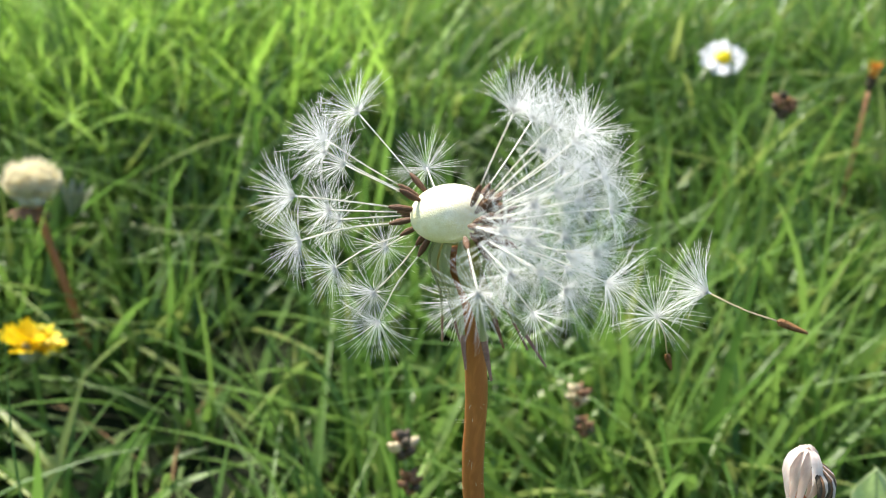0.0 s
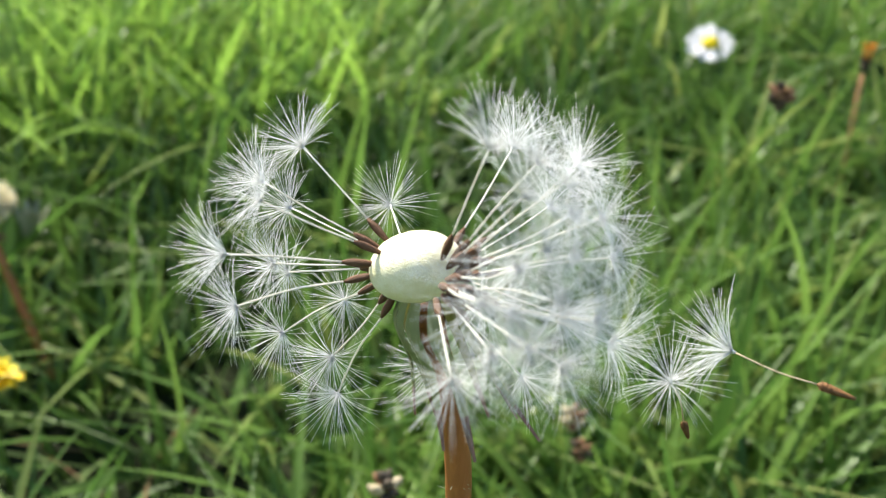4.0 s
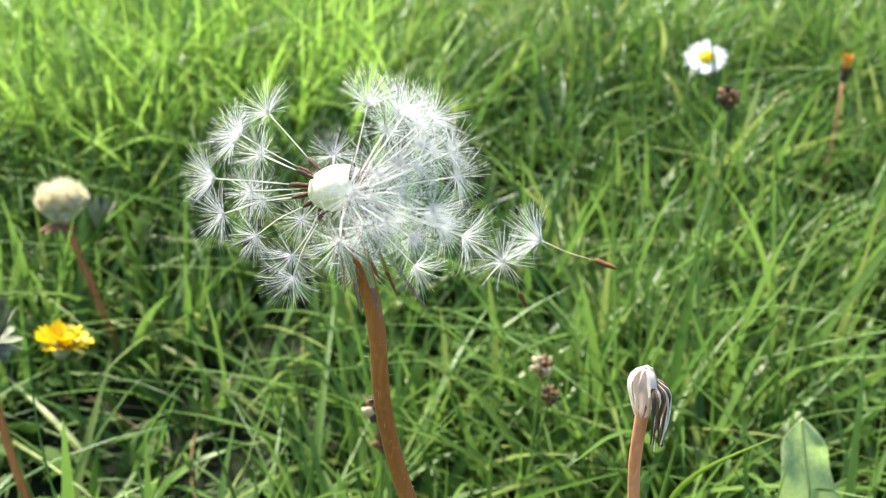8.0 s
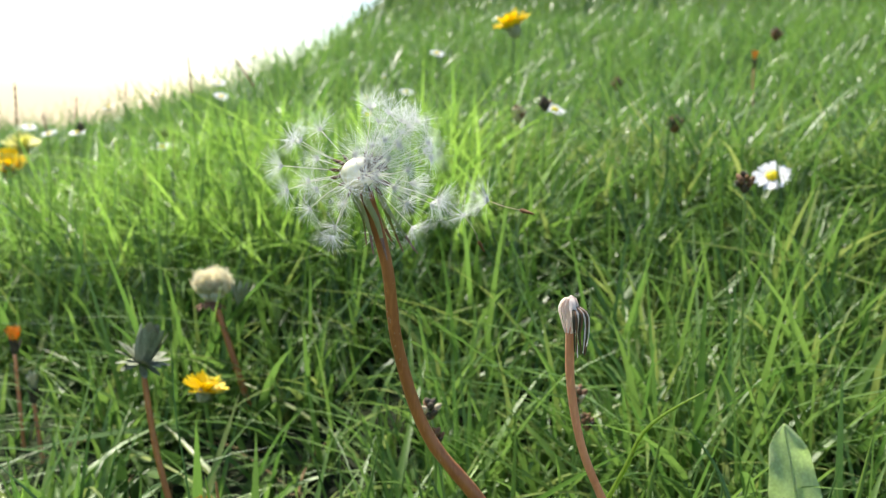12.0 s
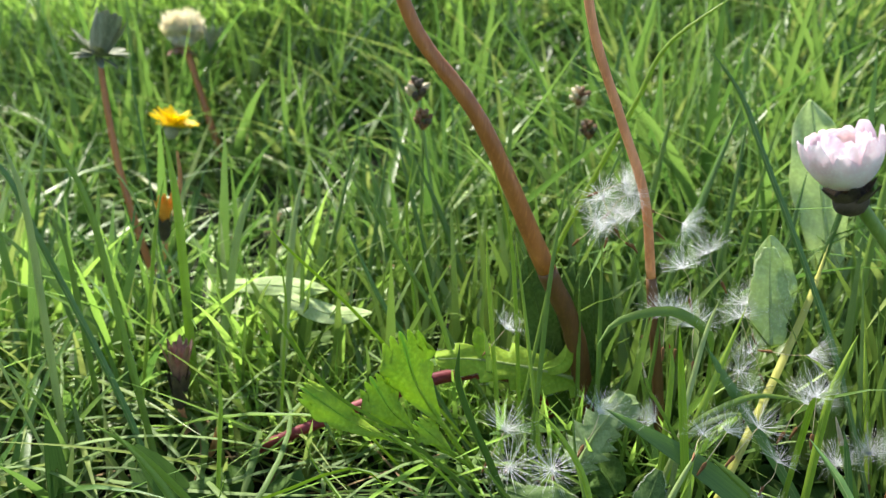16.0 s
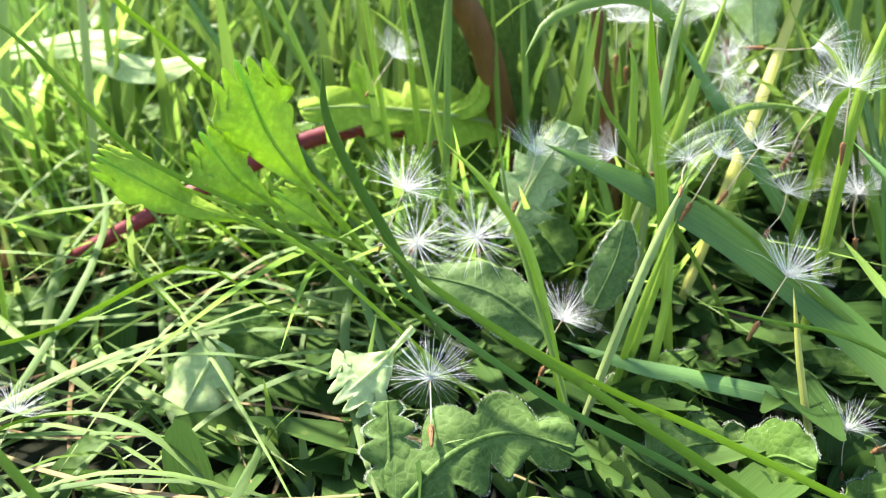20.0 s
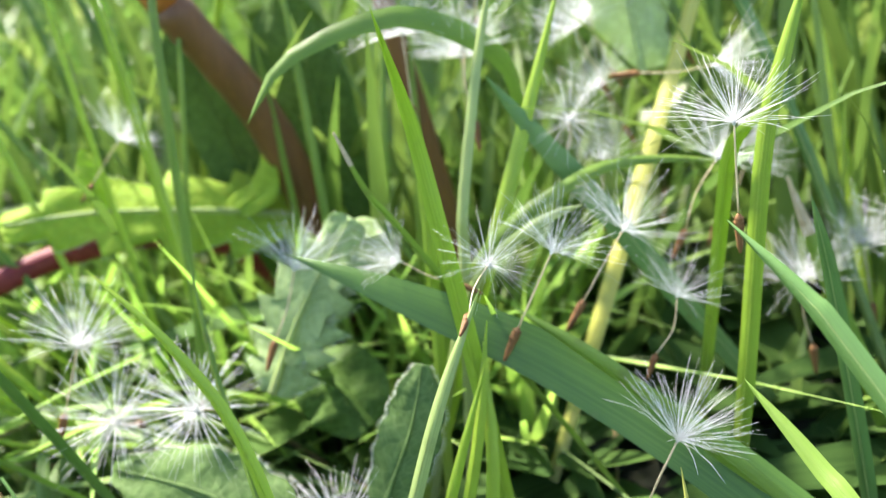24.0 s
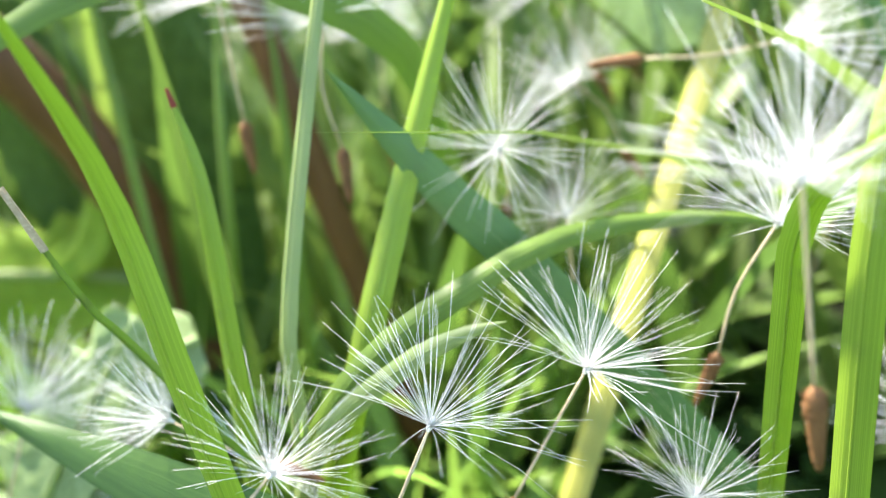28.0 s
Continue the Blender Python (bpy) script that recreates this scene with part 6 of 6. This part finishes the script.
def cream_clock():
    place = Vector((-0.2496, 0.2465, 0.1086))
    foot = down(place + Vector((0.03, 0.0, 0)))
    ob = thing("closed_clock", foot, "creamy white half-open dandelion clock in the grass", "dandelion")
    flower_stem(ob, place - Vector((0, 0, 0.006)), foot, 0.0019, stem_mat)
    c, rnd, pieces = place - foot, random.Random(12), []
    brush = []
    for k in range(1300):
        a, e = rnd.uniform(0, 6.283), math.asin(rnd.uniform(-0.25, 1.0))
        d = Vector((math.cos(a) * math.cos(e), math.sin(a) * math.cos(e), math.sin(e)))
        start = c + Vector((d.x * 0.0025, d.y * 0.0025, -0.0115))
        end = c + Vector((d.x * 0.0112, d.y * 0.0112, d.z * 0.0092)) * (rnd.uniform(0.74, 1.06) + 0.42 * noise.noise(d * 2.6 + Vector((4, 1, 7))))
        waist = start.lerp(end, 0.55) + Vector((d.x, d.y, 0)) * 0.0012
        if k % 3 == 0:
            brush.append(tube([start, waist], [0.00030, 0.00026], 4))
        pieces.append(tube([waist, waist.lerp(end, 0.6), end], [0.00022, 0.00020, 0.00005], 3))
    bristles(part("brush", mesh_of("brush", *joined(brush)[:2], beak_white), ob, "beige lower part of the tuft"))
    bristles(part("pappus", mesh_of("pappus", *joined(pieces)[:2], withered_cream), ob, "cream white tuft of unopened bristles"))
    ray_petals(ob, c - Vector((0, 0, 0.0115)), (0, 0, 1), 11, 0.003, 0.010, 0.003, -0.6, husk_mat, "bract", rnd=rnd)
    disc(ob, c - Vector((0, 0, 0.0115)), (0, 0, 1), 0.0036, 0.003, husk_mat, "cup", "brown cup", 3)
    ray_petals(ob, c + Vector((0.017, 0.001, -0.012)), (0.1, 0, 1), 9, 0.0015, 0.015, 0.003, 1.25, bud_mat, "side_bud", rnd=rnd, label="grey-green closed side bud")


withered_cream = plain_material("pappus_cream", (0.900, 0.830, 0.600), (0.960, 0.920, 0.780), 300, 0.6, 0.60, 0.0)
cream_clock()


def grey_bud():
    place = Vector((-0.2005, 0.1107, 0.0999))
    foot = down(place + Vector((0.035, -0.004, 0)))
    ob = thing("spent_bud", foot, "grey-green spent dandelion bud with spiky dark bracts", "dandelion")
    flower_stem(ob, place, foot, 0.0014, stem_mat, (-0.006, 0, 0.006))
    c, rnd = place - foot, random.Random(6)
    flower_stem(ob, place, place - Vector((-0.001, 0, 0.012)), 0.0018, stem_green).location = c - Vector((-0.001, 0, 0.012))
    axis = Vector((0.28, 0.1, 0.95))
    ray_petals(ob, c, axis, 9, 0.0030, 0.0190, 0.0060, 1.36, bud_mat, "sepal", rnd=rnd, droop=0.15)
    ray_petals(ob, c, axis, 11, 0.002, 0.0125, 0.0044, 0.30, bud_mat, "bract", rnd=rnd, label="dark spiky bract spread outwards")
    ray_petals(ob, c - axis * 0.001, axis, 7, 0.002, 0.0105, 0.0036, -0.30, bud_mat, "bract", rnd=rnd, label="pale spiky bract bent down")
    disc(ob, c + axis * 0.005, axis, 0.0034, 0.0065, bud_mat, "cup", "closed grey bud", 5)


grey_bud()


def seed_head(place, size, seed, label, foot=None, mats=None, upright=True, bow=(0, 0, 0)):
    """A brown grassy seed head: a cluster of small husks on a thin stalk."""
    rnd = random.Random(seed)
    place = Vector(place)
    foot = Vector(foot) if foot else down(place + Vector((rnd.gauss(0, 0.008), rnd.gauss(0, 0.008), 0)))
    ob = thing("seed_head", foot, label, "seed head", "brown seed heads")
    flower_stem(ob, place, foot, 0.0006, stem_green, bow)
    c = place - foot
    for k in range(13):
        a, h = k * 2.4, (k / 12 - 0.5)
        r = size * 0.5 * math.cos(h * 2.6)
        p = c + Vector((math.cos(a) * r, math.sin(a) * r, h * size * 1.05))
        d = Vector((math.cos(a), math.sin(a), 0.9)).normalized()
        s = size * rnd.uniform(0.28, 0.4)
        v, f, u = tube([p - d * s, p - d * s * 0.4, p + d * s * 0.4, p + d * s], [s * 0.25, s * 0.62, s * 0.55, s * 0.12], 7)
        part("husk", mesh_of("husk", v, f, (mats or (husk_mat, dark_mat, achene_mat))[rnd.choice((0, 0, 1, 1, 2))], u), ob)
    return ob


seed_head((0.0288, 0.2324, 0.1857), 0.0062, 1, "dark brown plantain seed head on a thin stalk")
seed_head((-0.0735, 0.1099, 0.0984), 0.0056, 2, "brown woodrush seed head behind the dandelion stem", bow=(0.002, 0, 0), mats=(husk_mat, dark_mat, beak_mat))
seed_head((-0.0700, 0.1080, 0.0890), 0.0048, 3, "brown woodrush seed head behind the dandelion stem")
seed_head((-0.0270, 0.1603, 0.0979), 0.0055, 4, "pale brown seed head deep in the grass", mats=(beak_mat, husk_mat, beak_mat))
seed_head((-0.0230, 0.1640, 0.0860), 0.005, 5, "reddish brown seed head deep in the grass")
seed_head((0.032, 1.109, 0.331), 0.011, 30, "brown seed head in the slope grass")
seed_head((-0.121, 0.831, 0.250), 0.009, 31, "brown seed head in the slope grass")
seed_head((-0.037, 0.594, 0.211), 0.010, 32, "brown seed head in the slope grass")
seed_head((-0.182, 0.653, 0.212), 0.010, 33, "pale dry seed head in the slope grass", mats=(beak_mat, beak_mat, husk_mat))
seed_head((-0.662, 0.620, 0.114), 0.0075, 50, "small dark plantain seed head on a thin stalk", mats=(dark_mat, dark_mat, husk_mat))
seed_head((-0.618, 0.750, 0.169), 0.0075, 51, "small dark plantain seed head on a thin stalk", mats=(dark_mat, dark_mat, husk_mat))
seed_head((-0.530, 0.700, 0.151), 0.0070, 52, "small dark plantain seed head on a thin stalk", mats=(dark_mat, dark_mat, husk_mat))
seed_head((-0.772, 0.800, 0.167), 0.0080, 53, "small dark plantain seed head on a thin stalk", mats=(dark_mat, dark_mat, husk_mat))
seed_head((-0.124, 0.500, 0.220), 0.0070, 54, "small dark plantain seed head on a thin stalk", mats=(dark_mat, dark_mat, husk_mat))


def green_bud():
    place = Vector((-0.2278, 0.2828, 0.089))
    foot = down(place)
    ob = thing("green_bud", foot, "pale yellow-green closed flower bud in the grass", "bud")
    flower_stem(ob, place, foot, 0.0012, stem_green)
    ray_petals(ob, place - foot - Vector((0, 0, 0.007)), (0, 0, 1), 9, 0.002, 0.016, 0.005, 1.3, BLADE["pale"], "sepal", rnd=random.Random(1), droop=0.2)


green_bud()


def water_drop():
    bm = bmesh.new()
    bmesh.ops.create_icosphere(bm, subdivisions=3, radius=0.00065)
    for v in bm.verts:
        v.co.z *= 0.7
    me = bpy.data.meshes.new("water_drop")
    bm.to_mesh(me)
    bm.free()
    me.materials.append(water_mat)
    me.polygons.foreach_set("use_smooth", [True] * len(me.polygons))
    ob = part("water_drop", me)
    ob.location = DROP
    tagged(ob, "clear round dew drop on a grass blade", "drop")


DROP = Vector((0.0417, 0.0080, -0.0028))
water_drop()


# ---- orange dead leaf scraps and fluff on the ground ----
def dry_scrap(points, width, mat, k):
    line = curve_points([Vector(p) * MM for p in points], 10)
    base = line[0].copy()
    v, f, u = strip([p - base for p in line], [0.5 * width * MM * math.sin(0.4 + 2.4 * j / 9) for j in range(10)], (0.6, -0.6, 0.4), 0.7, 0.00015)
    ob = part("dry_leaf", mesh_of("dry_leaf", v, f, mat, u))
    ob.location = base
    tagged(ob, "curled orange-brown dead grass leaf", "dead leaf", "dead leaf scraps")


dry_scrap([(71.1, -4.0, 9.2), (69.6, -3.0, 14.9), (68.8, -2.0, 22.7)], 1.8, scrap_mat, 0)
dry_scrap([(-72.6, 10.0, -10.8), (-70.9, 11.0, -6.9), (-66.7, 12.0, -5.5)], 3.0, scrap_mat, 1)
dry_scrap([(-97.9, 20.0, -2.9), (-96.3, 20.0, 1.5), (-94.5, 20.0, 8.5)], 4.0, scrap_mat, 2)
dry_scrap([(-135.4, 60.0, 55.0), (-134.7, 62.0, 65.3), (-136.8, 64.0, 75.2)], 3.0, scrap_mat, 3)
dry_scrap([(-95.5, 0.0, -21.3), (-96.3, 0.0, -17.3), (-97.3, 0.0, -14.7)], 3.0, scrap_mat, 4)
